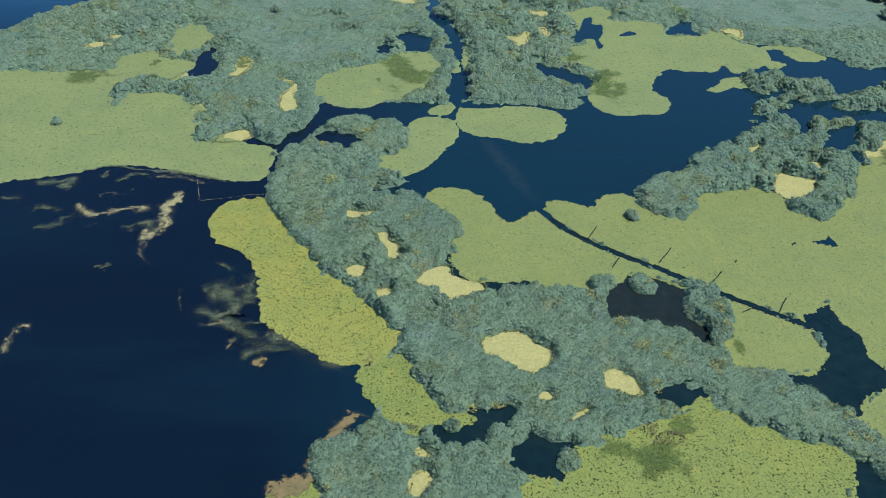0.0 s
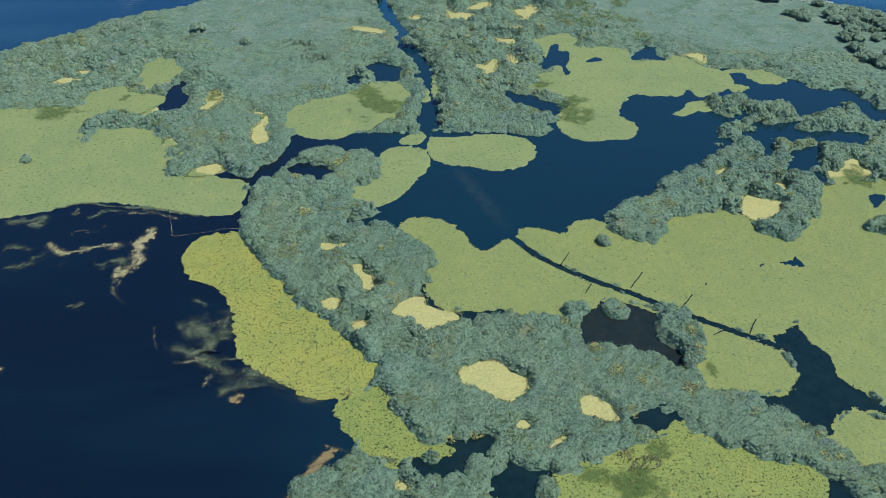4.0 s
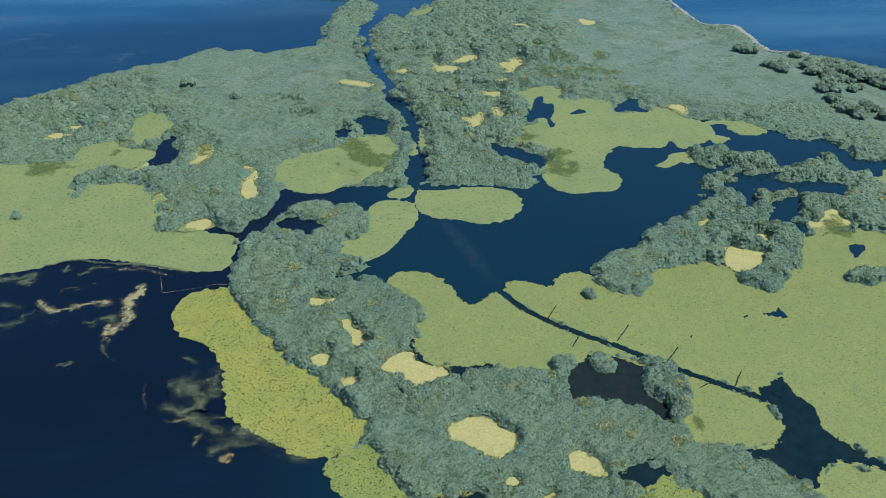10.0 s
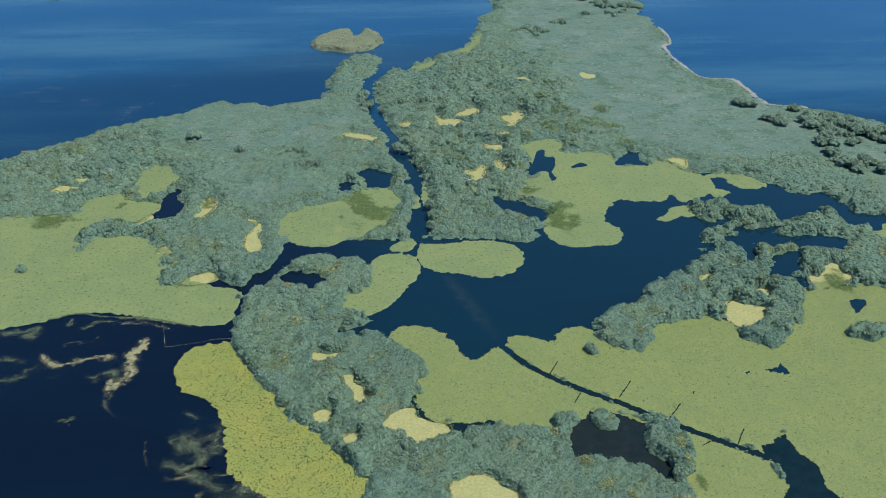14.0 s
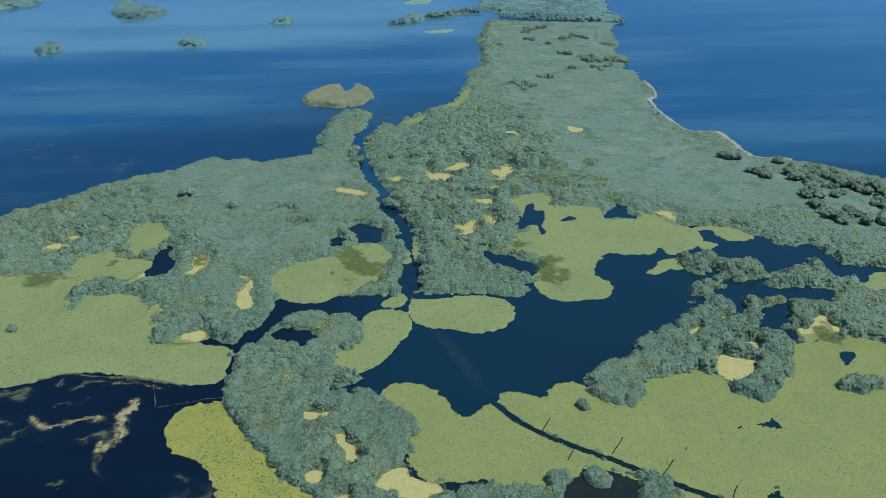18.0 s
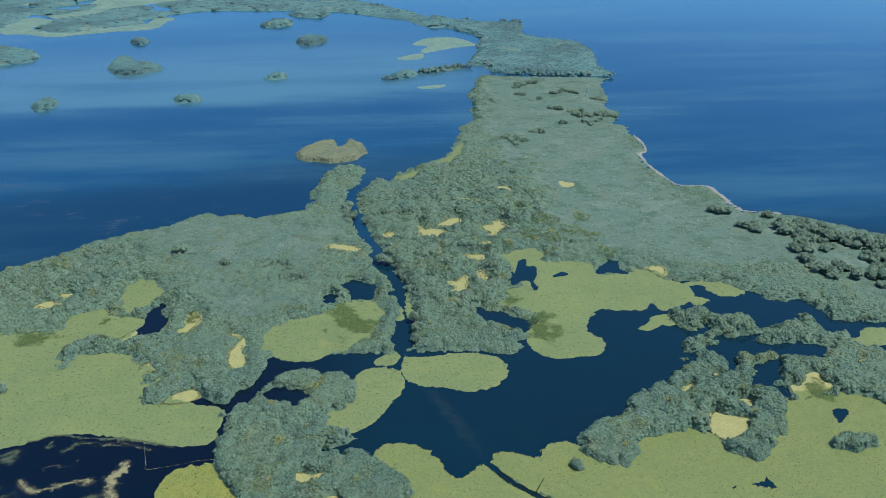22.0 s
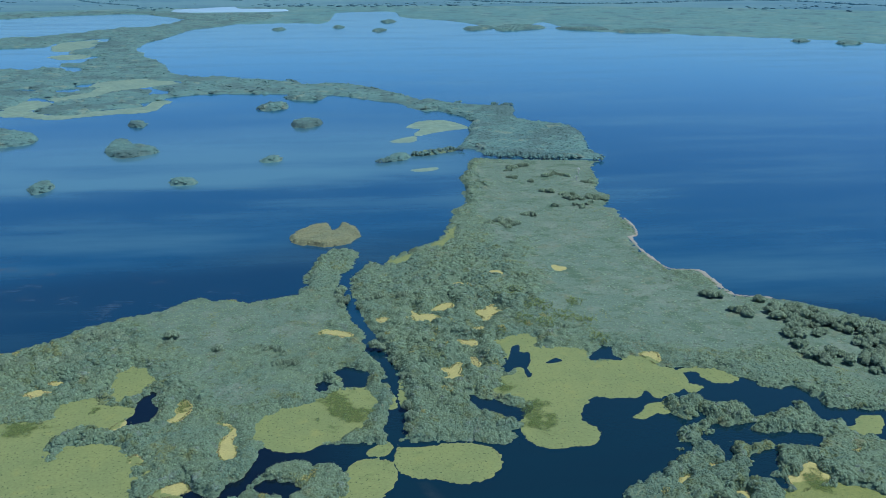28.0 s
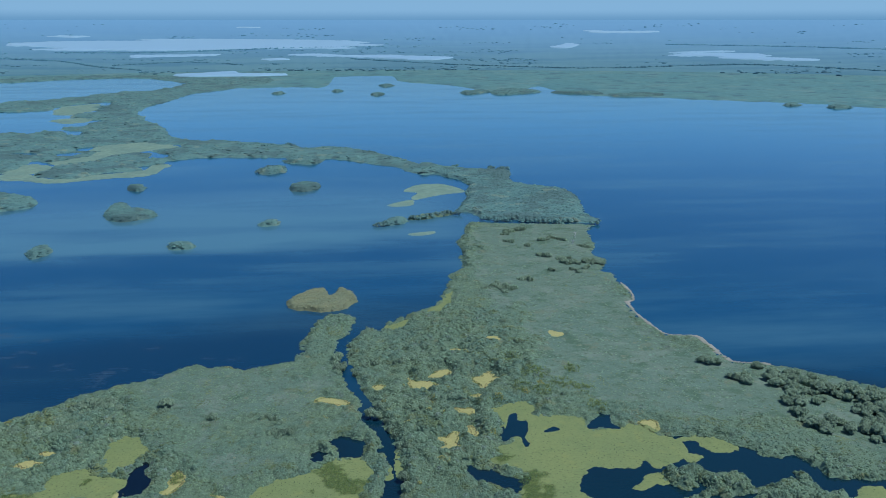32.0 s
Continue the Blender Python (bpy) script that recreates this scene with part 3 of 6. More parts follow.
LILY_4 = [(27.4, 174.4), (30.0, 176.4), (34.7, 174.4), (39.4, 173.1), (40.2, 175.6), (43.0, 178.5), (46.7, 179.3), (49.8, 176.7), (50.0, 174.3), (56.2, 170.6), (60.6, 168.7), (63.7, 173.0), (67.3, 179.2), (74.4, 181.7), (81.6, 181.7), (85.1, 179.1), (87.1, 176.5), (87.3, 172.8), (92.0, 170.4), (93.9, 168.0), (98.4, 172.8), (104.5, 177.7), (110.4, 190.9), (113.8, 193.7), (120.1, 195.1), (138.0, 190.8), (146.1, 154.3), (103.8, 108.2), (93.1, 112.5), (88.9, 117.8), (86.5, 120.1), (86.9, 126.6), (85.3, 131.3), (83.9, 135.6), (83.4, 137.4), (79.7, 135.6), (76.9, 134.4), (75.1, 132.6), (70.1, 135.3), (57.9, 144.1), (42.5, 155.4), (35.5, 160.4), (29.0, 167.7)]
LILY_5 = [(-7.9, 212.5), (-6.3, 217.2), (-2.9, 219.6), (2.1, 218.9), (5.3, 216.5), (5.9, 208.5), (2.4, 201.3), (-2.3, 193.1), (-6.8, 189.3), (-12.8, 188.9), (-15.1, 191.2), (-14.9, 196.6), (-10.1, 200.6), (-7.8, 204.8)]
LILY_6 = [(6.3, 219.7), (7.3, 224.7), (13.2, 224.3), (25.4, 226.0), (32.1, 224.2), (36.0, 221.2), (36.9, 215.5), (33.4, 208.4), (24.9, 205.2), (18.7, 207.7), (10.8, 209.8), (7.3, 213.1)]
LILY_7 = [(-37.4, 239.9), (-36.2, 245.5), (-29.4, 251.0), (-18.6, 256.4), (-11.3, 263.6), (-1.7, 263.0), (1.9, 255.2), (-0.0, 249.2), (-1.9, 241.5), (-7.2, 236.2), (-9.8, 230.9), (-15.8, 229.6), (-18.2, 226.9), (-24.1, 225.9), (-30.1, 227.0), (-33.0, 230.6), (-35.9, 233.6)]
LILY_8 = [(-2.1, 221.9), (-0.4, 225.1), (4.0, 228.3), (5.1, 224.8), (3.0, 221.5)]
LILY_9 = [(6.4, 259.1), (7.5, 252.8), (7.0, 248.7), (5.1, 249.6)]
LILY_10 = [(9.5, 266.7), (11.1, 266.6), (11.1, 250.5), (9.3, 251.4)]
LILY_11 = [(46.4, 294.6), (51.0, 299.5), (57.0, 302.2), (61.4, 301.9), (64.0, 296.2), (61.7, 290.7), (68.7, 289.0), (75.0, 288.5), (79.7, 285.6), (79.2, 277.7), (88.0, 277.0), (95.0, 279.3), (100.6, 276.9), (103.6, 270.0), (107.4, 267.8), (109.1, 263.1), (107.2, 255.4), (99.0, 249.7), (93.6, 248.1), (92.4, 253.6), (88.2, 249.4), (79.5, 249.3), (74.2, 251.0), (70.7, 247.6), (67.1, 242.4), (65.9, 235.7), (69.2, 231.0), (68.9, 226.4), (65.8, 221.9), (59.7, 221.1), (54.4, 220.5), (48.9, 223.6), (46.3, 229.4), (47.3, 237.2), (51.7, 243.7), (51.7, 248.8), (44.8, 253.0), (39.7, 257.6), (44.2, 261.5), (45.1, 267.6), (50.7, 271.2), (49.6, 283.1), (48.6, 290.7)]
LILY_12 = [(106.7, 265.1), (110.0, 267.6), (115.4, 268.0), (124.5, 265.0), (126.6, 258.9), (123.2, 256.6), (118.2, 256.6), (115.3, 261.2), (114.4, 265.4)]
LILY_13 = [(83.8, 237.2), (87.3, 239.9), (90.3, 243.6), (95.3, 244.4), (96.6, 241.9), (95.1, 238.1), (91.4, 238.1), (88.2, 236.8), (84.8, 234.9), (83.8, 235.7)]
LILY_14 = [(105.8, 255.5), (110.1, 256.4), (111.9, 254.1), (109.1, 251.0), (106.4, 251.6)]
LILY_15 = [(-149.6, 171.8), (-128.2, 181.7), (-103.0, 188.2), (-95.0, 190.0), (-86.2, 194.2), (-75.7, 193.6), (-66.1, 190.3), (-55.2, 187.1), (-46.4, 186.5), (-44.1, 190.3), (-43.4, 198.4), (-45.1, 202.7), (-50.8, 204.5), (-57.7, 207.9), (-64.0, 208.3), (-67.4, 213.0), (-63.8, 219.1), (-69.0, 224.3), (-74.3, 229.7), (-78.1, 235.1), (-86.8, 235.7), (-93.2, 234.3), (-94.4, 226.9), (-97.0, 232.8), (-92.8, 245.2), (-83.4, 242.7), (-79.4, 248.2), (-76.7, 253.9), (-78.0, 258.0), (-87.6, 259.8), (-94.6, 265.3), (-102.2, 259.5), (-102.5, 251.5), (-115.2, 249.6), (-126.0, 250.3), (-159.6, 247.4), (-185.4, 233.1)]
LILY_16 = [(-88.2, 271.7), (-88.5, 282.9), (-85.3, 286.3), (-81.3, 286.0), (-75.9, 279.5), (-73.8, 274.0), (-76.0, 270.7), (-77.0, 266.5), (-79.9, 262.6), (-85.7, 263.9)]
LILY_17 = [(14.4, 88.5), (15.6, 92.2), (21.8, 91.6), (23.9, 96.9), (28.8, 99.4), (32.2, 101.9), (39.1, 105.9), (44.4, 106.5), (49.4, 109.7), (52.1, 110.0), (52.9, 107.2), (56.3, 104.4), (63.5, 101.1), (67.9, 99.1), (71.9, 96.6), (71.0, 91.8), (69.6, 88.1), (66.5, 75.8), (9.4, 76.2)]
LILY_18 = [(-27.6, 88.8), (-24.0, 90.4), (-20.2, 90.3), (-18.3, 76.4), (-30.1, 76.5)]
LILY_19 = [(79.6, 107.9), (81.7, 110.6), (85.6, 111.8), (92.0, 109.3), (108.1, 102.0), (92.8, 93.8), (83.6, 98.2), (79.6, 101.0), (78.2, 103.8)]
LILY_20 = [(146.8, 222.8), (150.7, 225.0), (154.6, 229.4), (159.2, 230.2), (161.3, 228.9), (157.1, 221.6), (151.9, 218.9), (149.0, 220.1)]
LILY_21 = [(35, 730), (46, 755), (59, 762), (74, 758), (88, 725), (70, 714), (55, 703), (42.5, 692.4), (41, 704), (47, 721)]
LILY_22 = [(21.3, 676.2), (40.2, 692.6), (38.0, 670.2), (23.2, 667.3)]
LILY_23 = [(31.4, 577.3), (49.2, 582.3), (46.6, 574.2), (34.8, 570.4)]
LILY_24 = [(8.6, 391.3), (15.6, 397.3), (21.3, 400.2), (18.0, 388.7), (12.4, 386.0)]
LILY_25 = [(29.8, 412.6), (38.8, 423.9), (43.2, 438.3), (48.2, 443.0), (41.3, 418.9), (33.3, 410.5)]
LILY_ALL = [LILY_1, LILY_2, LILY_3, LILY_4, LILY_5, LILY_6, LILY_7, LILY_8, LILY_9, LILY_10, LILY_11, LILY_12, LILY_13, LILY_14, LILY_15, LILY_16, LILY_17, LILY_18, LILY_19, LILY_20, LILY_21, LILY_22, LILY_23, LILY_24, LILY_25]
ALGAE_1 = [(9.1, 125.9), (11.5, 127.9), (15.4, 129.2), (17.6, 128.4), (20.3, 125.9), (22.9, 123.4), (22.1, 119.8), (18.9, 117.5), (16.0, 118.3), (13.1, 120.6), (10.1, 123.0)]
ALGAE_2 = [(32.4, 117.4), (34.4, 118.3), (36.7, 116.6), (38.6, 114.4), (38.3, 111.5), (36.2, 111.5), (34.1, 112.9), (32.3, 113.7)]
ALGAE_3 = [(-3.6, 93.3), (-2.2, 94.0), (-1.0, 92.3), (-2.0, 90.2), (-2.9, 88.4), (-4.2, 88.9), (-4.4, 90.9)]
ALGAE_4 = [(-3.7, 147.1), (-0.8, 150.2), (3.0, 150.6), (3.6, 147.4), (9.7, 144.4), (10.3, 141.6), (6.5, 139.9), (2.8, 138.8), (-0.8, 141.6), (-3.3, 144.1)]
ALGAE_5 = [(-13.7, 162.9), (-11.5, 163.3), (-10.7, 160.7), (-8.7, 158.5), (-8.7, 155.7), (-7.1, 154.2), (-9.1, 152.5), (-11.2, 156.3), (-13.0, 159.6)]
ALGAE_6 = [(-21.5, 172.7), (-18.0, 171.7), (-14.0, 172.9), (-14.9, 170.5), (-17.8, 168.6), (-20.2, 167.5)]
ALGAE_7 = [(-20.0, 150.2), (-18.0, 151.8), (-15.8, 150.1), (-16.4, 147.5), (-17.8, 146.2), (-19.5, 147.6)]
ALGAE_8 = [(-12.8, 141.9), (-11.2, 142.8), (-9.7, 142.3), (-10.1, 139.5), (-11.0, 137.6), (-12.3, 139.8)]
ALGAE_9 = [(-48.7, 244.5), (-44.0, 241.2), (-44.1, 236.9), (-46.0, 232.9), (-45.7, 226.8), (-44.0, 223.1), (-40.8, 222.8), (-41.1, 229.1), (-42.7, 232.6), (-43.2, 240.4)]
ALGAE_10 = [(-62.1, 260.3), (-60.0, 257.7), (-59.2, 252.9), (-60.6, 248.5), (-62.0, 246.3), (-64.4, 247.3), (-62.7, 250.5), (-62.3, 256.3)]
ALGAE_11 = [(-60.9, 207.0), (-57.0, 211.1), (-53.3, 212.6), (-51.4, 207.9), (-57.5, 205.8)]
ALGAE_12 = [(89.4, 188.8), (92.2, 187.7), (95.4, 186.1), (97.8, 185.5), (95.3, 179.8), (91.8, 177.8), (88.2, 176.3), (86.1, 181.4)]
ALGAE_13 = [(82.1, 197.8), (83.8, 199.1), (87.0, 202.7), (88.8, 203.1), (86.5, 199.8), (83.8, 198.3)]
ALGAE_14 = [(95.9, 207.4), (98.6, 207.8), (98.9, 206.0), (96.4, 205.5)]
ALGAE_15 = [(98.0, 192.4), (100.6, 194.7), (101.8, 191.0), (98.8, 189.6)]
ALGAE_16 = [(116.4, 200.3), (119.6, 200.0), (125.1, 206.3), (127.3, 205.5), (127.1, 201.5), (128.5, 199.3), (125.0, 195.7), (121.2, 194.6), (117.4, 193.5), (115.4, 195.7)]
ALGAE_17 = [(-115.9, 269.8), (-112.7, 267.4), (-112.6, 265.4), (-109.6, 266.3), (-109.9, 268.9), (-107.7, 269.1), (-111.9, 270.7)]
ALGAE_18 = [(-19.3, 309.8), (-17.7, 312.4), (-13.0, 311.5), (-7.9, 308.3), (-7.5, 305.5), (-12.9, 307.0), (-16.2, 308.4)]
ALGAE_19 = [(17.5, 328.9), (19.3, 325.0), (23.5, 324.7), (27.8, 321.3), (26.8, 317.8), (22.9, 317.0), (18.9, 317.9), (17.6, 322.8)]
ALGAE_20 = [(26.2, 329.4), (28.9, 333.6), (33.8, 335.1), (33.3, 330.7), (29.5, 327.9)]
ALGAE_21 = [(43.9, 326.6), (47.8, 327.6), (51.3, 332.3), (51.3, 327.3), (53.9, 325.8), (55.3, 323.8), (51.2, 323.0), (48.4, 320.2), (46.7, 316.1), (45.7, 320.4), (44.5, 321.7)]
ALGAE_22 = [(25.6, 275.6), (28.0, 275.4), (31.1, 279.8), (31.3, 274.2), (30.5, 270.6), (31.9, 269.1), (29.1, 267.1), (26.4, 265.6), (25.5, 268.3), (27.3, 270.9)]
ALGAE_23 = [(33.9, 298.8), (36.7, 298.0), (39.1, 298.3), (38.9, 293.6), (37.5, 292.7), (35.7, 295.5)]
ALGAE_24 = [(87.2, 378.0), (89.0, 376.2), (91.6, 374.4), (88.5, 371.5), (87.5, 374.0)]
ALGAE_25 = [(99.9, 281.4), (105.1, 280.9), (103.5, 274.7), (101.5, 273.0), (101.5, 277.8), (99.5, 278.0)]
ALGAE_26 = [(3.3, 322.2), (7.2, 321.9), (6.5, 319.6), (5.3, 317.3)]
ALGAE_27 = [(56.5, 372.7), (59.8, 373.2), (60.8, 369.3), (58.4, 367.2)]
ALGAE_28 = [(37.7, 357.9), (41.4, 359.0), (42.7, 356.7), (39.4, 354.9)]
ALGAE_29 = [(-71.0, 226.3), (-70.1, 223.7), (-67.7, 223.8), (-67.2, 225.4), (-70.3, 228.2)]
ALGAE_30 = [(-81.6, 243.6), (-80.5, 242.0), (-78.3, 242.9), (-77.1, 246.9), (-78.3, 248.8), (-80.1, 246.0)]
ALGAE_31 = [(-3.4, 98.6), (-2.0, 98.7), (-1.2, 97.4), (-2.7, 96.9)]
ALGAE_32 = [(19.5, 111.6), (21.3, 112.2), (22.2, 110.9), (20.6, 109.7)]
ALGAE_33 = [(24.6, 106.0), (28.1, 108.4), (27.3, 106.6), (25.0, 104.9)]
ALGAE_34 = [(40.0, 307.5), (42.5, 310.1), (43.6, 309.5), (41.4, 306.3)]
ALGAE_35 = [(-110.6, 276.6), (-107.6, 275.1), (-106.3, 276.3), (-109.4, 277.8)]
ALGAE_36 = [(37.0, 283.2), (38.3, 280.2), (38.4, 275.9), (37.0, 277.9)]
ALGAE_37 = [(141.6, 211.3), (145.0, 212.0), (142.9, 210.5)]
ALGAE_ALL = [ALGAE_1, ALGAE_2, ALGAE_3, ALGAE_4, ALGAE_5, ALGAE_6, ALGAE_7, ALGAE_8, ALGAE_9, ALGAE_10, ALGAE_11, ALGAE_12, ALGAE_13, ALGAE_14, ALGAE_15, ALGAE_16, ALGAE_17, ALGAE_18, ALGAE_19, ALGAE_20, ALGAE_21, ALGAE_22, ALGAE_23, ALGAE_24, ALGAE_25, ALGAE_26, ALGAE_27, ALGAE_28, ALGAE_29, ALGAE_30, ALGAE_31, ALGAE_32, ALGAE_33, ALGAE_34, ALGAE_35, ALGAE_36, ALGAE_37]
CLUMP_1 = [(96.0, 245.3), (99.7, 247.9), (100.9, 243.0), (103.3, 236.2), (100.2, 234.1), (97.0, 236.5), (95.5, 240.5)]
CLUMP_2 = [(101.9, 244.1), (104.9, 248.0), (108.2, 247.8), (110.1, 242.4), (118.5, 239.9), (120.7, 235.1), (118.9, 231.4), (113.9, 228.0), (108.7, 228.3), (105.8, 230.4), (100.9, 226.6), (99.2, 221.8), (96.0, 218.5), (93.2, 222.2), (95.4, 226.3), (103.0, 230.2), (107.1, 234.0), (104.2, 238.8)]
CLUMP_3 = [(43.2, 144.8), (44.9, 147.2), (46.9, 144.8), (47.7, 142.5), (45.0, 141.4), (43.4, 142.9)]
CLUMP_4 = [(54.2, 139.1), (56.0, 141.3), (59.8, 141.8), (61.3, 138.1), (61.7, 131.0), (62.1, 127.6), (59.3, 126.4), (56.1, 128.5), (53.9, 132.8), (53.0, 136.3)]
CLUMP_5 = [(33.5, 142.0), (35.2, 145.4), (37.8, 145.8), (38.7, 143.9), (36.8, 140.1), (34.4, 140.1)]
CLUMP_6 = [(21.4, 96.7), (23.1, 98.2), (24.9, 96.7), (24.6, 94.3), (22.8, 93.1), (21.6, 94.3)]
CLUMP_7 = [(87.0, 175.8), (89.1, 179.5), (95.2, 181.7), (101.1, 190.9), (107.1, 192.0), (106.5, 185.0), (100.8, 175.0), (97.1, 171.5), (92.7, 167.7), (90.2, 170.7)]
CLUMP_8 = [(115.3, 174.1), (120.5, 175.5), (126.2, 173.4), (124.3, 169.8), (118.7, 169.0), (115.4, 171.1)]
CLUMP_9 = [(-98.0, 236.4), (-94.0, 243.4), (-90.3, 245.8), (-82.8, 243.8), (-76.8, 240.5), (-74.7, 234.9), (-81.9, 236.4), (-87.3, 237.5), (-92.3, 234.3), (-93.4, 229.1), (-94.9, 227.6)]
CLUMP_10 = [(-69.0, 220.4), (-67.3, 222.5), (-64.5, 220.1), (-65.0, 216.9), (-67.4, 217.1)]
CLUMP_11 = [(-66.7, 210.0), (-65.8, 212.9), (-61.9, 213.3), (-60.3, 209.6), (-62.8, 206.2), (-65.3, 206.9)]
CLUMP_12 = [(34.1, 625.4), (49.7, 637.6), (68.0, 650.2), (68.7, 635.8), (48.4, 622.1), (35.8, 619.5)]
CLUMP_ALL = [CLUMP_1, CLUMP_2, CLUMP_3, CLUMP_4, CLUMP_5, CLUMP_6, CLUMP_7, CLUMP_8, CLUMP_9, CLUMP_10, CLUMP_11, CLUMP_12]
ISLE_1 = [(-40.7, 431.4), (-35.0, 442.6), (-28.0, 452.2), (-20.3, 449.4), (-18.5, 439.1), (-14.2, 450.9), (-8.1, 446.2), (-4.1, 432.8), (-10.8, 419.2), (-22.1, 416.6), (-32.2, 419.3), (-38.2, 424.5)]
ISLE_2 = [(-195.3, 657.4), (-197, 689), (-187, 692), (-177.8, 674.1), (-161.6, 664.2), (-155.1, 647.6), (-172.6, 632.1), (-185.9, 637.1)]
ISLE_3 = [(-210.9, 542.9), (-210.6, 557.0), (-200.7, 559.0), (-196.7, 544.3), (-204.0, 532.7)]
ISLE_4 = [(-332, 741), (-308, 751), (-289, 737), (-266, 718), (-261, 689), (-280, 676), (-301, 668)]
ISLE_5 = [(-127.8, 559.4), (-111.6, 559.4), (-111.6, 549.0), (-123.6, 547.3)]
ISLE_6 = [(-206, 772), (-192, 770), (-189, 752), (-200, 753)]
ISLE_7 = [(-103, 845), (-97, 861), (-77, 866), (-75, 839), (-90, 824)]
ISLE_8 = [(-64, 758), (-56, 773), (-40, 769), (-38, 750), (-48, 735), (-61, 739)]
ISLE_9 = [(-74.8, 617.1), (-62.3, 621.5), (-60.6, 610.3), (-73.0, 608.0)]
ISLE_10 = [(12.7, 603.3), (19.3, 619.2), (31.7, 619.9), (29.8, 607.1), (18.7, 602.7)]
ISLE_11 = [(-82, 906), (-62, 931), (-40, 909), (-51, 881), (-74, 890)]
ISLE_12 = [(-180, 1783), (-160, 1810), (-152, 1780), (-166, 1754)]
ISLE_13 = [(-61, 1829), (-46, 1858), (-35, 1827), (-50, 1799)]
ISLE_14 = [(41, 1981), (61, 2015), (75, 1978), (54, 1929)]
ISLE_15 = [(18, 1736), (36, 1776), (47, 1747), (32, 1695)]
ISLE_16 = [(204, 1775), (250, 1814), (269, 1783), (214, 1718)]
ISLE_17 = [(269, 1783), (317, 1855), (362, 1804), (365, 1759), (292, 1710), (265, 1713)]
ISLE_18 = [(388, 1757), (467, 1764), (483, 1692), (419, 1712)]
ISLE_19 = [(488, 1691), (581, 1710), (591, 1655), (501, 1638)]
ISLE_20 = [(733, 1453), (758, 1472), (761, 1440), (729, 1423)]
ISLE_21 = [(788, 1407), (821, 1435), (828, 1394), (790, 1378)]
ISLE_ALL = [ISLE_1, ISLE_2, ISLE_3, ISLE_4, ISLE_5, ISLE_6, ISLE_7, ISLE_8, ISLE_9, ISLE_10, ISLE_11, ISLE_12, ISLE_13, ISLE_14, ISLE_15, ISLE_16, ISLE_17, ISLE_18, ISLE_19, ISLE_20, ISLE_21]
BARLAKE_1 = [(-1011, 2076), (-844, 2151), (-786, 2204), (-724, 2260), (-652, 2296), (-572, 2310), (-463, 2192), (-402, 2070), (-413, 1950), (-446, 1860), (-497, 1836), (-531, 1744), (-565, 1686), (-600, 1643), (-642, 1625), (-738, 1503)]
BARLAKE_2 = [(-656, 1330), (-572, 1442), (-543, 1456), (-508, 1471), (-510, 1548), (-481, 1577), (-451, 1606), (-443, 1542), (-424, 1427), (-450, 1412), (-453, 1364), (-433, 1331), (-404, 1343), (-384, 1296), (-380, 1234), (-403, 1223), (-370, 1201), (-359, 1164), (-367, 1131), (-390, 1173), (-420, 1176), (-443, 1160), (-465, 1162), (-536, 1080)]
BARLAKE_3 = [(-378, 983), (-342, 984), (-313, 977), (-341, 963), (-361, 961)]
BARLAKE_4 = [(-320, 1030), (-301, 1042), (-285, 1075), (-291, 1041), (-308, 1011)]
BARLAKE_5 = [(-240, 974), (-229, 981), (-215, 959), (-224, 944)]
BARLAKE_6 = [(-343, 921), (-336, 928), (-321, 890), (-320, 870)]
BARLAKE_ALL = [BARLAKE_1, BARLAKE_2, BARLAKE_3, BARLAKE_4, BARLAKE_5, BARLAKE_6]
BARLILY_1 = [(-304, 989), (-301, 1033), (-281, 1055), (-258, 1068), (-229, 1055), (-219, 1025), (-236, 999), (-251, 983), (-256, 955), (-269, 936), (-277, 914), (-304, 903), (-318, 918), (-304, 940)]
BARLILY_2 = [(-449, 1317), (-429, 1346), (-400, 1335), (-399, 1298), (-427, 1286)]
BARLILY_3 = [(-493, 1452), (-504, 1528), (-483, 1566), (-457, 1574), (-437, 1473), (-446, 1429), (-460, 1397)]
BARLILY_4 = [(-342, 843), (-323, 848), (-283, 819), (-261, 832), (-239, 846), (-215, 856), (-210, 894), (-197, 892), (-195, 864), (-205, 836), (-233, 824), (-259, 808), (-280, 796), (-310, 810), (-331, 815)]
BARLILY_5 = [(-351, 879), (-338, 906), (-316, 890), (-317, 860), (-330, 845)]
BARLILY_ALL = [BARLILY_1, BARLILY_2, BARLILY_3, BARLILY_4, BARLILY_5]
FARLAKE_1 = [(-1331, 3581), (-1325, 3748), (-1046, 3880), (-590, 3994), (-215, 3940), (56, 3810), (102, 3705), (-83, 3558), (-412, 3505), (-824, 3426), (-1135, 3431)]
FARLAKE_2 = [(-832, 3136), (-766, 3262), (-532, 3300), (-580, 3224), (-739, 3142)]
FARLAKE_3 = [(-676, 4507), (-391, 4587), (-17, 4549), (-383, 4487)]
FARLAKE_4 = [(-470, 2381), (-426, 2452), (-374, 2513), (-303, 2439), (-229, 2381), (-291, 2339), (-348, 2333), (-420, 2328)]
FARLAKE_5 = [(-221, 3254), (-163, 3330), (-36, 3300), (133, 3317), (329, 3145), (240, 3049), (25, 3117), (-157, 3202)]
FARLAKE_6 = [(1071, 3181), (1364, 3208), (1403, 3096), (1477, 2900), (1551, 2805), (1481, 2753), (1311, 2846), (1232, 2990)]
FARLAKE_7 = [(796, 3599), (869, 3689), (948, 3569), (818, 3466)]
FARLAKE_8 = [(1081, 4238), (1401, 4099), (1210, 4102)]
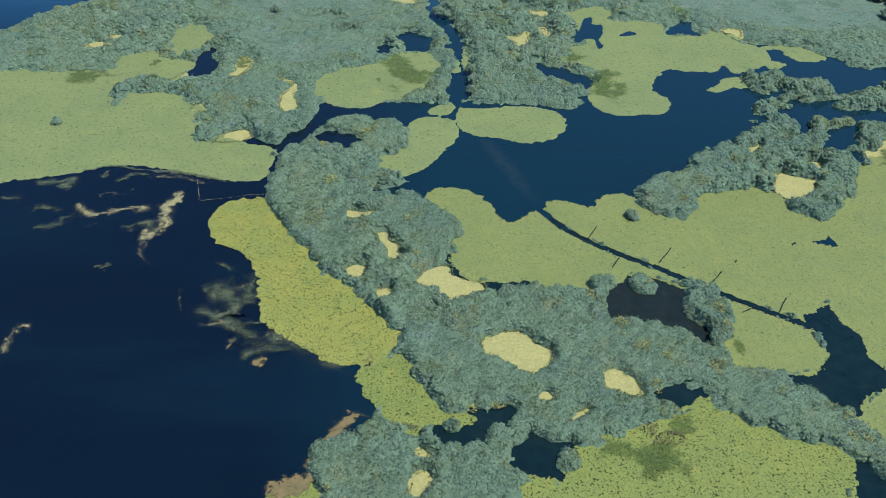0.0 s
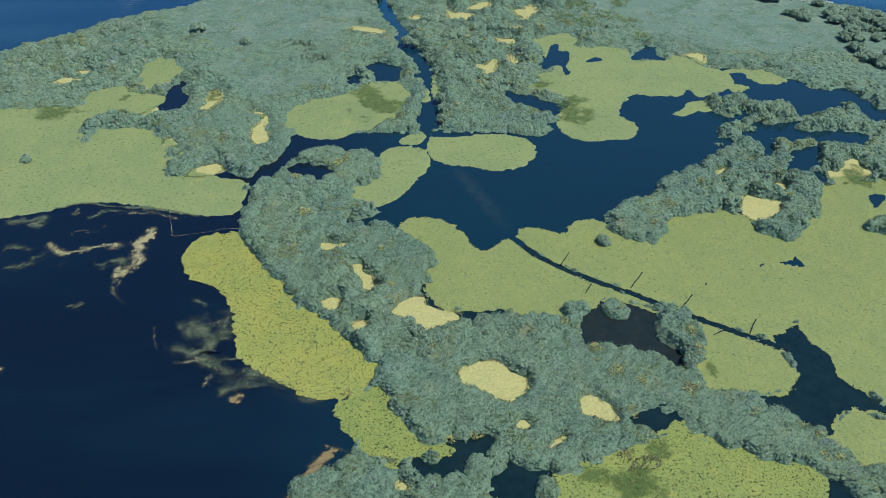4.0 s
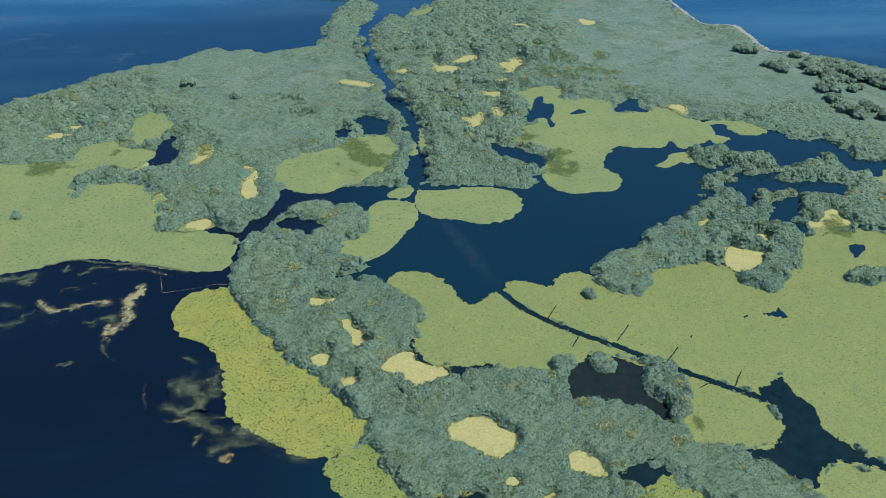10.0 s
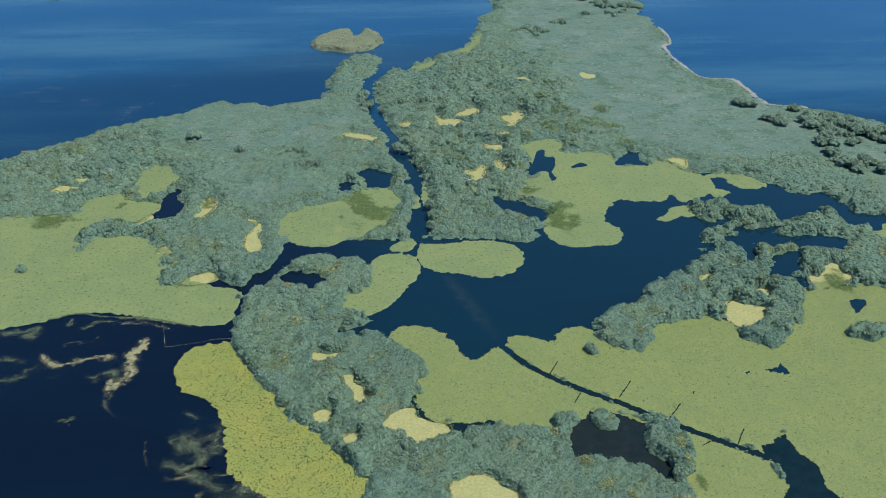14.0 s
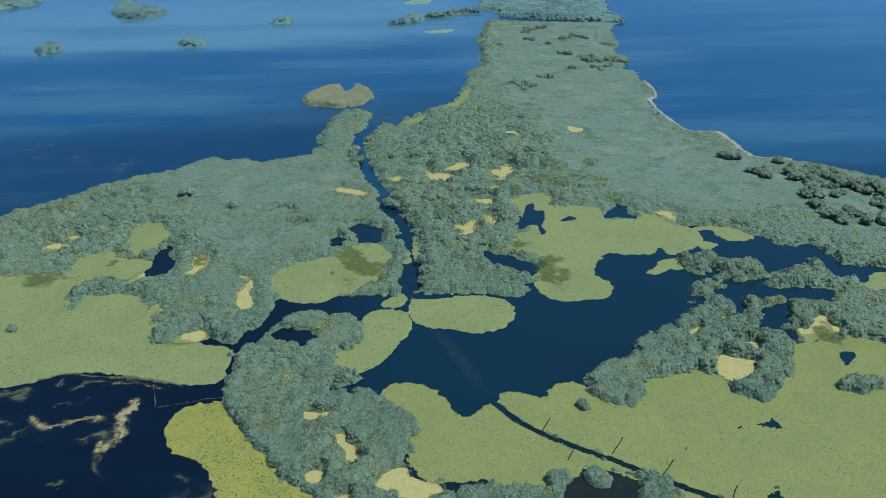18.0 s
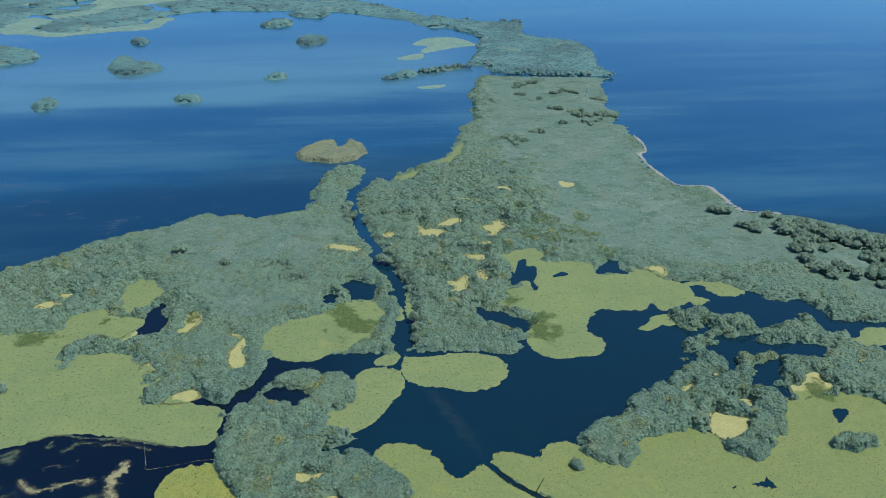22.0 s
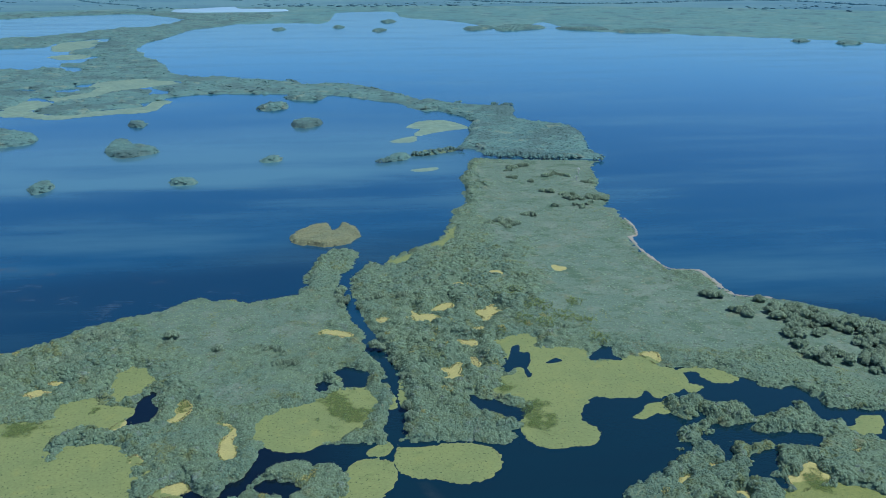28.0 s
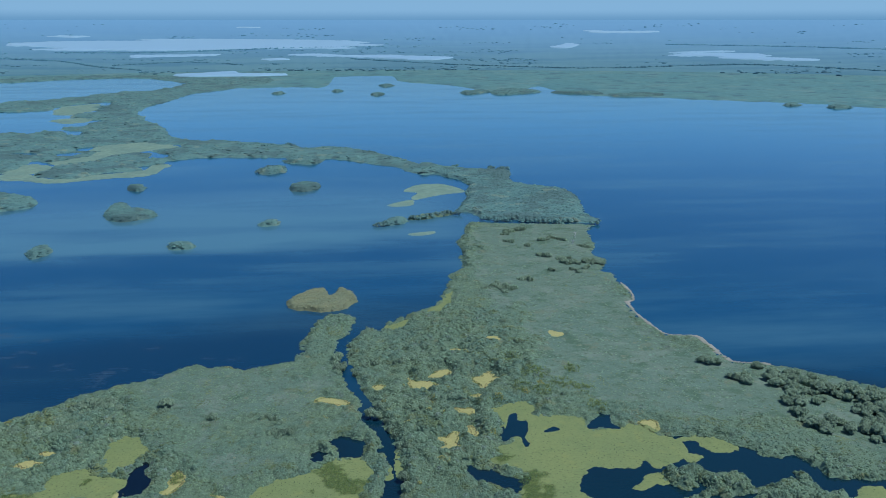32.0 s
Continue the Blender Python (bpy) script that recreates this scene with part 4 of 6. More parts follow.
FARLAKE_9 = [(1961, 3196), (2065, 3299), (2147, 3135), (2000, 3079)]
FARLAKE_10 = [(-1427, 3912), (-1313, 3991), (-1173, 4000), (-1292, 3924)]
FARLAKE_11 = [(-325, 3078), (-271, 3128), (-263, 3026), (-310, 3027)]
FARLAKE_ALL = [FARLAKE_1, FARLAKE_2, FARLAKE_3, FARLAKE_4, FARLAKE_5, FARLAKE_6, FARLAKE_7, FARLAKE_8, FARLAKE_9, FARLAKE_10, FARLAKE_11]
RILL_1 = [(35.5, 160.6), (38.5, 165.5)]
RILL_2 = [(50.2, 151.2), (54.2, 157.0)]
RILL_3 = [(59.8, 143.6), (63.6, 148.2)]
RILL_4 = [(72.0, 134.6), (75.0, 139.1)]
RILL_5 = [(39.4, 149.8), (41.5, 153.3)]
RILL_6 = [(64.2, 134.5), (67.6, 136.4)]
RILL_7 = [(67.4, 151.3), (67.9, 152.3)]
RILL_ALL = [RILL_1, RILL_2, RILL_3, RILL_4, RILL_5, RILL_6, RILL_7]
ROW_1 = [(-34, 3095), (120, 2981), (294, 2810), (619, 2617), (755, 2599), (922, 2625), (1180, 2678), (1315, 2577), (1473, 2336), (1604, 2100)]
ROW_2 = [(1271, 3568), (1468, 3457), (1691, 3329), (1945, 3103), (2169, 2859)]
ROW_3 = [(-1194, 3051), (-1074, 3020), (-941, 2939), (-778, 2735), (-634, 2615)]
ROW_4 = [(-1099, 3319), (-807, 3355), (-712, 3388), (-351, 3557), (100, 3654)]
ROW_5 = [(-764, 2806), (-569, 2953), (-370, 2827)]
ROW_ALL = [ROW_1, ROW_2, ROW_3, ROW_4, ROW_5]
# pondweed: kind, half width, thickness and line of each mat
PONDWEED = []
PONDWEED.append(("pale", 1.75, 1.73, [(-64.2, 179.9), (-65.5, 174.9), (-65.7, 170.1), (-64.1, 167.7), (-66.6, 164.3), (-67.8, 161.7)]))
PONDWEED.append(("pale", 1.4, 1.02, [(-67.4, 162.1), (-67.5, 156.7), (-65.9, 153.1), (-63.4, 151.8)]))
PONDWEED.append(("pale", 1.4, 1.38, [(-88.1, 175.5), (-84.6, 171.9), (-80.5, 171.8), (-76.9, 173.8), (-70.6, 174.2)]))
PONDWEED.append(("pale", 1.22, 1.0, [(-84.5, 171.4), (-81.3, 168.8), (-83.5, 166.2)]))
PONDWEED.append(("dull", 1.44, 1.19, [(-98.2, 173.4), (-96.4, 174.4), (-92.1, 173.8)]))
PONDWEED.append(("dull", 1.56, 1.24, [(-100.4, 185.3), (-96.4, 186.3), (-93.1, 187.1), (-94.6, 183.9)]))
PONDWEED.append(("pale", 1.05, 1.02, [(-83.7, 179.2), (-82.5, 180.8), (-80.9, 181.3)]))
PONDWEED.append(("pale", 1.05, 1.02, [(-80.1, 180.0), (-77.9, 180.7), (-76.5, 182.5)]))
PONDWEED.append(("dull", 1.44, 1.19, [(-89.8, 170.0), (-87.6, 170.7)]))
PONDWEED.append(("dull", 1.92, 1.19, [(-73.0, 166.2), (-70.5, 167.8), (-67.9, 167.1)]))
PONDWEED.append(("dull", 0.96, 1.3, [(-86.0, 188.7), (-85.5, 190.9)]))
PONDWEED.append(("dull", 1.2, 1.24, [(-81.2, 187.0), (-78.8, 190.3), (-74.0, 188.9)]))
PONDWEED.append(("pale", 1.05, 1.12, [(-71.6, 188.1), (-68.8, 188.6), (-65.8, 188.3), (-61.8, 186.4), (-59.3, 185.1)]))
PONDWEED.append(("pale", 0.88, 1.12, [(-58.0, 184.5), (-56.6, 185.8)]))
# the next two are hairlines of floating foam, drawn as pale weed
PONDWEED.append(("pale", 0.08, 1.6, [(-59.0, 178.1), (-57.6, 177.1), (-52.3, 178.3), (-46.8, 179.5), (-42.6, 179.8)]))
PONDWEED.append(("pale", 0.07, 1.5, [(-61.2, 186.9), (-60.0, 182.4), (-58.8, 178.6)]))
PONDWEED.append(("pale", 1.57, 1.33, [(-86.1, 124.1), (-86.5, 126.9), (-86.1, 129.7), (-84.3, 131.4)]))
PONDWEED.append(("pale", 0.7, 1.02, [(-55.4, 143.1), (-55.0, 139.7), (-53.2, 135.7)]))
PONDWEED.append(("dull", 1.44, 1.24, [(-50.2, 143.1), (-47.5, 143.8)]))
PONDWEED.append(("dull", 3.12, 1.21, [(-46.4, 144.4), (-44.8, 140.6), (-41.3, 141.5), (-39.1, 145.3)]))
PONDWEED.append(("pale", 1.22, 0.97, [(-43.7, 143.0), (-41.5, 145.3), (-39.7, 146.3)]))
PONDWEED.append(("pale", 1.05, 1.12, [(-47.8, 131.0), (-46.2, 131.5), (-44.4, 132.3)]))
PONDWEED.append(("pale", 1.57, 1.02, [(-41.6, 124.5), (-40.3, 126.7)]))
PONDWEED.append(("dull", 3.84, 1.21, [(-37.2, 123.3), (-33.6, 125.4), (-28.8, 127.0), (-23.9, 124.4), (-18.6, 122.1)]))
PONDWEED.append(("pale", 1.22, 0.94, [(-34.0, 124.1), (-31.0, 126.5), (-28.2, 127.0)]))
PONDWEED.append(("dull", 1.2, 1.19, [(-75.5, 150.5), (-73.0, 151.5)]))
PONDWEED.append(("dull", 1.68, 1.13, [(-94.0, 166.0), (-90.5, 167.0)]))
PONDWEED.append(("dull", 1.2, 1.19, [(-48.5, 152.0), (-46.0, 150.0)]))
PONDWEED.append(("dull", 1.8, 1.17, [(-50.0, 136.0), (-45.0, 134.5), (-42.5, 138.0)]))
PONDWEED.append(("pale", 0.88, 0.97, [(-44.0, 136.5), (-41.5, 135.0)]))
PONDWEED.append(("dull", 1.92, 1.19, [(-40.0, 131.0), (-36.0, 133.0)]))
PONDWEED.append(("rust", 0.9, 1.35, [(-35.3, 120.2), (-34.0, 120.9)]))
PONDWEED.append(("dull", 2.16, 1.13, [(-42.7, 131.6), (-40.3, 130.8), (-37.4, 127.4)]))
PONDWEED.append(("dull", 1.44, 1.19, [(-107.0, 178.4), (-104.4, 178.9)]))
PONDWEED.append(("dull", 0.72, 1.4, [(-91.6, 191.4), (-84.8, 193.4), (-75.4, 191.4), (-64.7, 189.7), (-53.7, 185.8)]))
PONDWEED.append(("rust", 1.0, 1.4, [(-17.8, 103.6), (-16.5, 105.2), (-15.2, 106.5)]))
PONDWEED.append(("rust", 0.8, 1.4, [(-21.5, 95.1), (-21.0, 97.9), (-19.3, 100.4), (-17.5, 102.6)]))
PONDWEED.append(("rust", 1.1, 1.4, [(-27.0, 89.7), (-24.1, 91.1), (-20.9, 92.4)]))
PONDWEED.append(("dull", 0.84, 1.3, [(-13.7, 106.9), (-8.5, 104.6), (-3.3, 103.2)]))
DITCH = [(24.9, 174.2), (29.0, 167.0), (35.4, 159.9), (42.4, 154.5), (51.4, 148.3), (57.7, 143.4), (63.9, 139.0), (70.0, 135.0), (76.7, 130.4)]
EAST_WOOD = [(146.6, 330.7), (148.4, 316.3), (153.3, 310.0), (163.9, 324.6), (167.6, 316.9), (169.4, 311.9), (165.0, 306.5), (173.9, 313.9), (170.9, 305.4), (164.2, 296.6), (163.8, 288.2), (159.4, 282.6), (170.7, 298.2), (176.3, 306.6), (180.8, 308.5), (177.1, 299.2), (175.2, 291.3), (183.6, 302.5), (182.5, 294.9), (188.6, 300.9), (185.0, 290.4), (190.7, 296.3), (189.0, 287.4), (182.7, 280.4), (195.0, 293.7), (190.4, 282.1), (197.0, 289.2), (191.8, 277.0), (185.3, 268.1), (182.5, 270.7), (171.2, 271.8), (171.8, 267.1), (161.2, 271.3), (162.1, 268.0), (176.8, 264.8), (180.3, 261.8), (196.4, 279.0), (194.8, 269.5), (189.3, 260.9), (196.1, 264.8)]
WEST_WOOD = [(-106.4, 308.3), (-104.5, 310.8), (-103.1, 305.4), (-100.8, 308.9), (-99.8, 313.1), (-97.0, 311.3), (-100.2, 304.6), (-94.6, 303.1), (-124.3, 288.8), (-121.0, 285.7), (-119.6, 289.4), (-118.8, 293.1), (-117.9, 296.5), (-114.0, 293.7), (-112.6, 287.8), (-110.0, 290.5), (-110.6, 295.9), (-109.3, 298.2), (-105.1, 290.5), (-106.5, 299.0), (-115.8, 286.7), (-122.7, 296.9), (-131.9, 288.0), (-129.4, 289.2), (-128.1, 291.0), (-130.0, 276.6), (-127.0, 275.4), (-131.0, 280.2), (-79.6, 303.4), (-76.0, 304.2)]
CANAL_WOOD = [(-6.6, 365.6), (-2.8, 369.0), (-5.3, 354.7), (-0.9, 354.3), (-2.9, 342.2), (1.4, 343.8), (-4.1, 333.3), (-0.6, 331.1), (-0.1, 338.7), (4.3, 341.6), (7.9, 343.3), (11.1, 345.0), (13.4, 340.8), (16.4, 343.2), (19.8, 340.3), (23.7, 344.0), (27.1, 341.0), (4.4, 345.6), (3.6, 292.8), (5.8, 294.6), (7.2, 288.4), (5.5, 301.5), (8.1, 299.7), (8.7, 282.4), (11.2, 283.1), (9.9, 277.5), (12.6, 278.2), (13.7, 273.5), (11.6, 270.0), (14.0, 268.0), (15.6, 271.0), (-13.7, 345.1), (-11.2, 338.3), (-9.6, 342.8), (-12.3, 335.2), (-12.1, 349.7), (1.1, 294.0), (11.0, 247.4), (11.9, 240.4), (11.0, 233.9)]
BANK_WOOD = [(-43.1, 296.7), (-41.2, 298.6), (-38.7, 294.8), (-36.9, 297.2), (-34.1, 294.4), (-32.2, 290.7), (-41.5, 291.5), (-44.7, 292.8), (-48.0, 294.1), (-34.5, 282.2), (-32.6, 283.9), (-29.9, 281.8), (-27.5, 282.6), (-31.3, 279.6), (19.1, 371.0), (23.2, 374.5), (26.5, 383.7), (30.6, 385.8), (34.1, 379.8), (38.4, 382.7), (41.7, 376.8), (28.5, 375.6), (22.2, 359.5), (20.0, 363.4), (66.5, 382.7), (66.5, 391.1), (152.6, 310.1), (165.8, 310.7), (161.7, 306.9), (-56.5, 296.3), (-49.3, 288.2)]
NORTH_WOOD = [(97.8, 571.8), (102.3, 574.7), (106.8, 577.6), (111.0, 578.9), (94.9, 565.5), (93.7, 546.7), (97.4, 546.4), (106.6, 535.0), (122.2, 550.2), (127.4, 552.8), (130.5, 549.4), (139.6, 531.9), (142.9, 530.1), (113.2, 507.7), (122.0, 504.2), (121.9, 498.9), (122.2, 489.9), (126.5, 493.3), (129.0, 489.3), (133.3, 492.7), (121.6, 477.7), (125.4, 474.9), (132.5, 482.7), (139.1, 494.7), (142.5, 488.0), (66.1, 446.0), (69.8, 449.9), (73.6, 453.8), (73.8, 445.3), (77.4, 448.1), (90.8, 460.9), (93.0, 458.5), (109.9, 476.4), (79.6, 442.6)]
CAPE_WOOD = [(128, 838), (136, 834), (142, 837), (145, 736), (149, 730), (151, 717), (154, 709), (157, 699), (161, 696), (141, 700), (144, 695), (146, 669), (143.8, 647.5), (153, 658), (123.2, 632.9), (155.8, 631.8), (90.1, 614.4), (97.8, 609.9), (105.8, 607.3), (114.0, 606.5), (121.9, 603.9), (127.7, 601.5), (133.8, 600.9), (139.5, 598.5), (146.1, 599.7), (153.1, 602.7), (158.6, 607.9), (164.2, 613.1), (167.1, 592.2), (11.6, 601.6), (17.0, 606.5), (22.0, 609.7), (26.3, 613.0), (38.4, 621.3), (44.8, 622.6), (51.3, 625.8), (58.2, 631.1), (62.8, 634.6), (69.2, 634.0)]
BAR_WOOD = [(-157, 1043), (-151, 1047), (-143, 1032), (-128, 1021), (-123, 1030), (-111, 1010), (-105, 1019), (-96, 1008), (-89, 1017), (-85, 1026), (-340, 1146), (-328, 1157), (-410, 1147), (-401, 1152), (-388, 1145), (-370, 1132), (-356, 1153), (-363, 1203), (-336, 1213), (-310, 1198), (-456, 1766), (-436, 1750), (-418, 1762), (-396, 1787), (-61, 982), (-51, 986), (-42, 989), (-26, 983), (-16, 982), (6, 958), (30, 914), (38, 902), (71, 834), (82, 832), (92, 849), (-100, 837), (-96, 840), (-91, 839), (-87, 842), (-83, 845), (-79, 848)]
POND_WOOD = [(1.6, 136.6), (4.0, 136.1), (-0.2, 134.0), (-1.4, 136.7), (5.8, 137.5), (2.7, 131.3), (5.1, 133.1), (9.4, 136.6), (14.8, 137.5), (15.9, 136.6), (57.7, 129.3), (58.3, 133.6)]
DEAD_TREES = [(142.0, 552.6), (136.9, 537.6)]
SHRUBS = [(-107.7, 216.7), (47.3, 169.3)]
MEADOW_NORTH = [(79.9, 419.0), (71.3, 354.1), (71.3, 327.3), (88.5, 307.2), (112.3, 290.4), (142.3, 274.4), (168.8, 257.8), (200.6, 234.8), (236.4, 258.2), (195.8, 309.9), (165.2, 329.2), (152.8, 347.6), (138.9, 366.1), (133.2, 390.7), (140.9, 424.1), (143.1, 469.6), (147.9, 533.1), (158.4, 589.3), (99.5, 600.4), (75.4, 571.4), (66.2, 486.6), (64.9, 441.4), (63.9, 394.5)]
MEADOW_WEST = [(-90.6, 336.1), (-69.2, 345.0), (-45.4, 339.6), (-31.6, 341.3), (-15.9, 326.5), (-21.1, 313.9), (-28.7, 296.4), (-46.7, 300.2), (-47.3, 271.1), (-27.1, 272.1), (-17.8, 258.4), (-36.9, 253.4), (-52.3, 258.5), (-62.7, 276.6), (-77.3, 302.0)]


# ---- fields on the plan ----
def smooth(points, closed=True, steps=4):
    """The plan's corners rounded into a flowing line."""
    p = np.array(points, float)
    n = len(p)
    out = []
    for i in range(n if closed else n - 1):
        a, b, c, d = (p[(i + k) % n] if closed else p[min(max(i + k, 0), n - 1)] for k in (-1, 0, 1, 2))
        for s in np.arange(steps) / steps:
            out.append(0.5 * (2 * b + (c - a) * s + (2 * a - 5 * b + 4 * c - d) * s * s + (3 * b - 3 * c + d - a) * s ** 3))
    if not closed:
        out.append(p[-1])
    return np.array(out)


def inside(poly, X, Y, reach=8.0):
    """Signed distance to an outline, positive within it, for points near it; -reach elsewhere."""
    D = np.full(X.shape, -float(reach))
    lo, hi = poly.min(0) - reach, poly.max(0) + reach
    sel = (X > lo[0]) & (X < hi[0]) & (Y > lo[1]) & (Y < hi[1])
    if not sel.any():
        return D
    x, y = X[sel], Y[sel]
    best, odd = np.full(x.shape, 1e18), np.zeros(x.shape, bool)
    for a, b in zip(poly, np.roll(poly, -1, 0)):
        e = b - a
        s = np.clip(((x - a[0]) * e[0] + (y - a[1]) * e[1]) / max(e @ e, 1e-9), 0, 1)
        best = np.minimum(best, (x - a[0] - s * e[0]) ** 2 + (y - a[1] - s * e[1]) ** 2)
        if a[1] != b[1]:
            odd ^= ((a[1] > y) != (b[1] > y)) & (x < a[0] + (y - a[1]) / (b[1] - a[1]) * e[0])
    D[sel] = np.where(odd, 1, -1) * np.sqrt(best)
    return D


def along(line, X, Y, half, reach=8.0):
    """Signed distance to a strip of that half width along an open line."""
    D = np.full(X.shape, -float(reach))
    lo, hi = line.min(0) - reach, line.max(0) + reach
    sel = (X > lo[0]) & (X < hi[0]) & (Y > lo[1]) & (Y < hi[1])
    x, y = X[sel], Y[sel]
    best = np.full(x.shape, 1e18)
    for a, b in zip(line[:-1], line[1:]):
        e = b - a
        s = np.clip(((x - a[0]) * e[0] + (y - a[1]) * e[1]) / max(e @ e, 1e-9), 0, 1)
        best = np.minimum(best, (x - a[0] - s * e[0]) ** 2 + (y - a[1] - s * e[1]) ** 2)
    D[sel] = half - np.sqrt(best)
    return D


LATTICE = np.random.RandomState(7).rand(6, 256, 256)


def fuzz(X, Y, size, layer=0):
    """Smooth noise from 0 to 1 with waves of that many metres."""
    u, v = X / size + 500, Y / size + 500
    i, j = np.floor(u).astype(int), np.floor(v).astype(int)
    f, g = u - i, v - j
    f, g = f * f * (3 - 2 * f), g * g * (3 - 2 * g)
    L = LATTICE[layer]
    q = lambda a, b: L[a % 256, b % 256]
    return (q(i, j) * (1 - f) + q(i + 1, j) * f) * (1 - g) + (q(i, j + 1) * (1 - f) + q(i + 1, j + 1) * f) * g


def domes(X, Y, size, layer=0):
    """Rounded heads, one in each cell of a jittered lattice: 1 at a head's top, 0 between heads."""
    u, v = X / size + 500, Y / size + 500
    i, j = np.floor(u).astype(int), np.floor(v).astype(int)
    best = np.full(X.shape, 9.0)
    A, B = LATTICE[layer], LATTICE[(layer + 1) % 6]
    for a in (-1, 0, 1):
        for b in (-1, 0, 1):
            p, q = (i + a) % 256, (j + b) % 256
            best = np.minimum(best, (i + a + A[p, q] - u) ** 2 + (j + b + B[p, q] - v) ** 2)
    return np.sqrt(np.clip(1 - best, 0, 1))


def bushes(X, Y, size, layer=0):
    """Round bush tops that meet in sharp hollows: 1 at a top, 0 in a hollow."""
    return np.sqrt(np.clip((domes(X, Y, size, layer) ** 2 - 0.55) / 0.45, 0, 1))


def ramp01(d, lo, hi):
    s = np.clip((d - lo) / (hi - lo), 0, 1)
    return s * s * (3 - 2 * s)


def mesh_from(name, co, faces, material, smooth_shade=True):
    me = bpy.data.meshes.new(name)
    me.from_pydata(co.tolist() if hasattr(co, "tolist") else co, [], faces.tolist() if hasattr(faces, "tolist") else faces)
    me.materials.append(material)
    if smooth_shade:
        me.polygons.foreach_set("use_smooth", np.ones(len(me.polygons), bool))
    me.update()
    return me


def part(name, me, parent=None, label=""):
    ob = new(name, me)
    ob.parent = parent
    return tagged(ob, label)


def sheet(name, xs, ys, height, keep, material):
    """A grid over the plan that keeps the cells with any corner in keep."""
    X, Y = np.meshgrid(xs, ys)
    n = len(xs)
    cell = keep[:-1, :-1] | keep[1:, :-1] | keep[:-1, 1:] | keep[1:, 1:]
    r, c = np.nonzero(cell)
    k = r * n + c
    quads = np.stack([k, k + 1, k + n + 1, k + n], 1)
    used, quads = np.unique(quads, return_inverse=True)
    co = np.stack([X.ravel(), Y.ravel(), height.ravel()], 1)[used]
    return mesh_from(name, co, quads.reshape(-1, 4), material)


def covered(name, xs, ys, z, cover, material):
    """A thin sheet that carries its cover, from 0 to about 1, for its material."""
    me = sheet(name, xs, ys, z, cover > 0.02, material)
    place = np.array([v.co[:2] for v in me.vertices]).reshape(-1, 2)
    cell = np.round((place - [xs[0], ys[0]]) / (xs[1] - xs[0])).astype(int)
    me.attributes.new("cover", "FLOAT", "POINT").data.foreach_set("value", cover[cell[:, 1], cell[:, 0]].astype(np.float32))
    return me


# ---- water, bed and far land ----
def rise(r):
    """Height of the far country: level marsh, then land that climbs slowly to the skyline."""
    return np.where(r < 2600, 0.8, 0.8 + np.maximum(142.0 - r * (83 - 83 * (r - 2600) / 2250) / 1520, 0))


def ring(name, bearings, rows, heights, material):
    n = len(bearings)
    co = np.concatenate([np.stack([np.sin(bearings) * r, np.cos(bearings) * r, z], 1) for r, z in zip(rows, heights)])
    faces = []
    for k in range(len(rows) - 1):
        a = k * n + np.arange(n)
        b = k * n + (np.arange(n) + 1) % n
        faces.append(np.stack([a, a + n, b + n, b], 1))
    return mesh_from(name, co, np.concatenate(faces), material)


bearings = np.concatenate([np.radians(np.arange(-45, 55, 0.12)), np.radians(np.arange(55, 315, 3.0))])
line = smooth(SHORE, False, 6)
at = np.arctan2(line[:, 0], line[:, 1])
order = np.argsort(at)
shore_r = np.interp(bearings, at[order], np.hypot(line[:, 0], line[:, 1])[order], left=2350, right=1500)
shore_r = np.where(bearings > radians(60), 1700, shore_r)
shore_r = shore_r * (1 + 0.012 * (fuzz(bearings * 600, bearings * 0, 5, 1) - 0.5) + 0.02 * (fuzz(bearings * 600, bearings * 0, 22, 2) - 0.5))
one = np.ones_like(bearings)
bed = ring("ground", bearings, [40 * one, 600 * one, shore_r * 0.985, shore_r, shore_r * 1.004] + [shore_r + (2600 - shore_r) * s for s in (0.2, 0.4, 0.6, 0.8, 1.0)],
           [-2.5 * one] * 3 + [-0.1 * one, 0.7 * one] + [0.8 * one] * 5, HAZED_MARSH)
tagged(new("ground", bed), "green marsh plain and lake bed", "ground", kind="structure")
rim_rows = np.linspace(2598, 4880, 40)
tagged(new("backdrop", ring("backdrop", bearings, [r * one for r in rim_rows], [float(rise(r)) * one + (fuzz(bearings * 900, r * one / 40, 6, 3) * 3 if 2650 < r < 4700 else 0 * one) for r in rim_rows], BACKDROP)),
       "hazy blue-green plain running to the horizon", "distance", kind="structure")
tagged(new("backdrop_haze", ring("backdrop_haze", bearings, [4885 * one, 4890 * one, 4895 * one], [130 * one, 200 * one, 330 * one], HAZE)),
       "glowing backdrop of pale blue haze low over the horizon", "distance", kind="structure")
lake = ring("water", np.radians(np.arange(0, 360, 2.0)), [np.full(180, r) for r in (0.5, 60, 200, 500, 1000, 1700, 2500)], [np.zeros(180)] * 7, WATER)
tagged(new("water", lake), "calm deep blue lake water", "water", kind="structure")

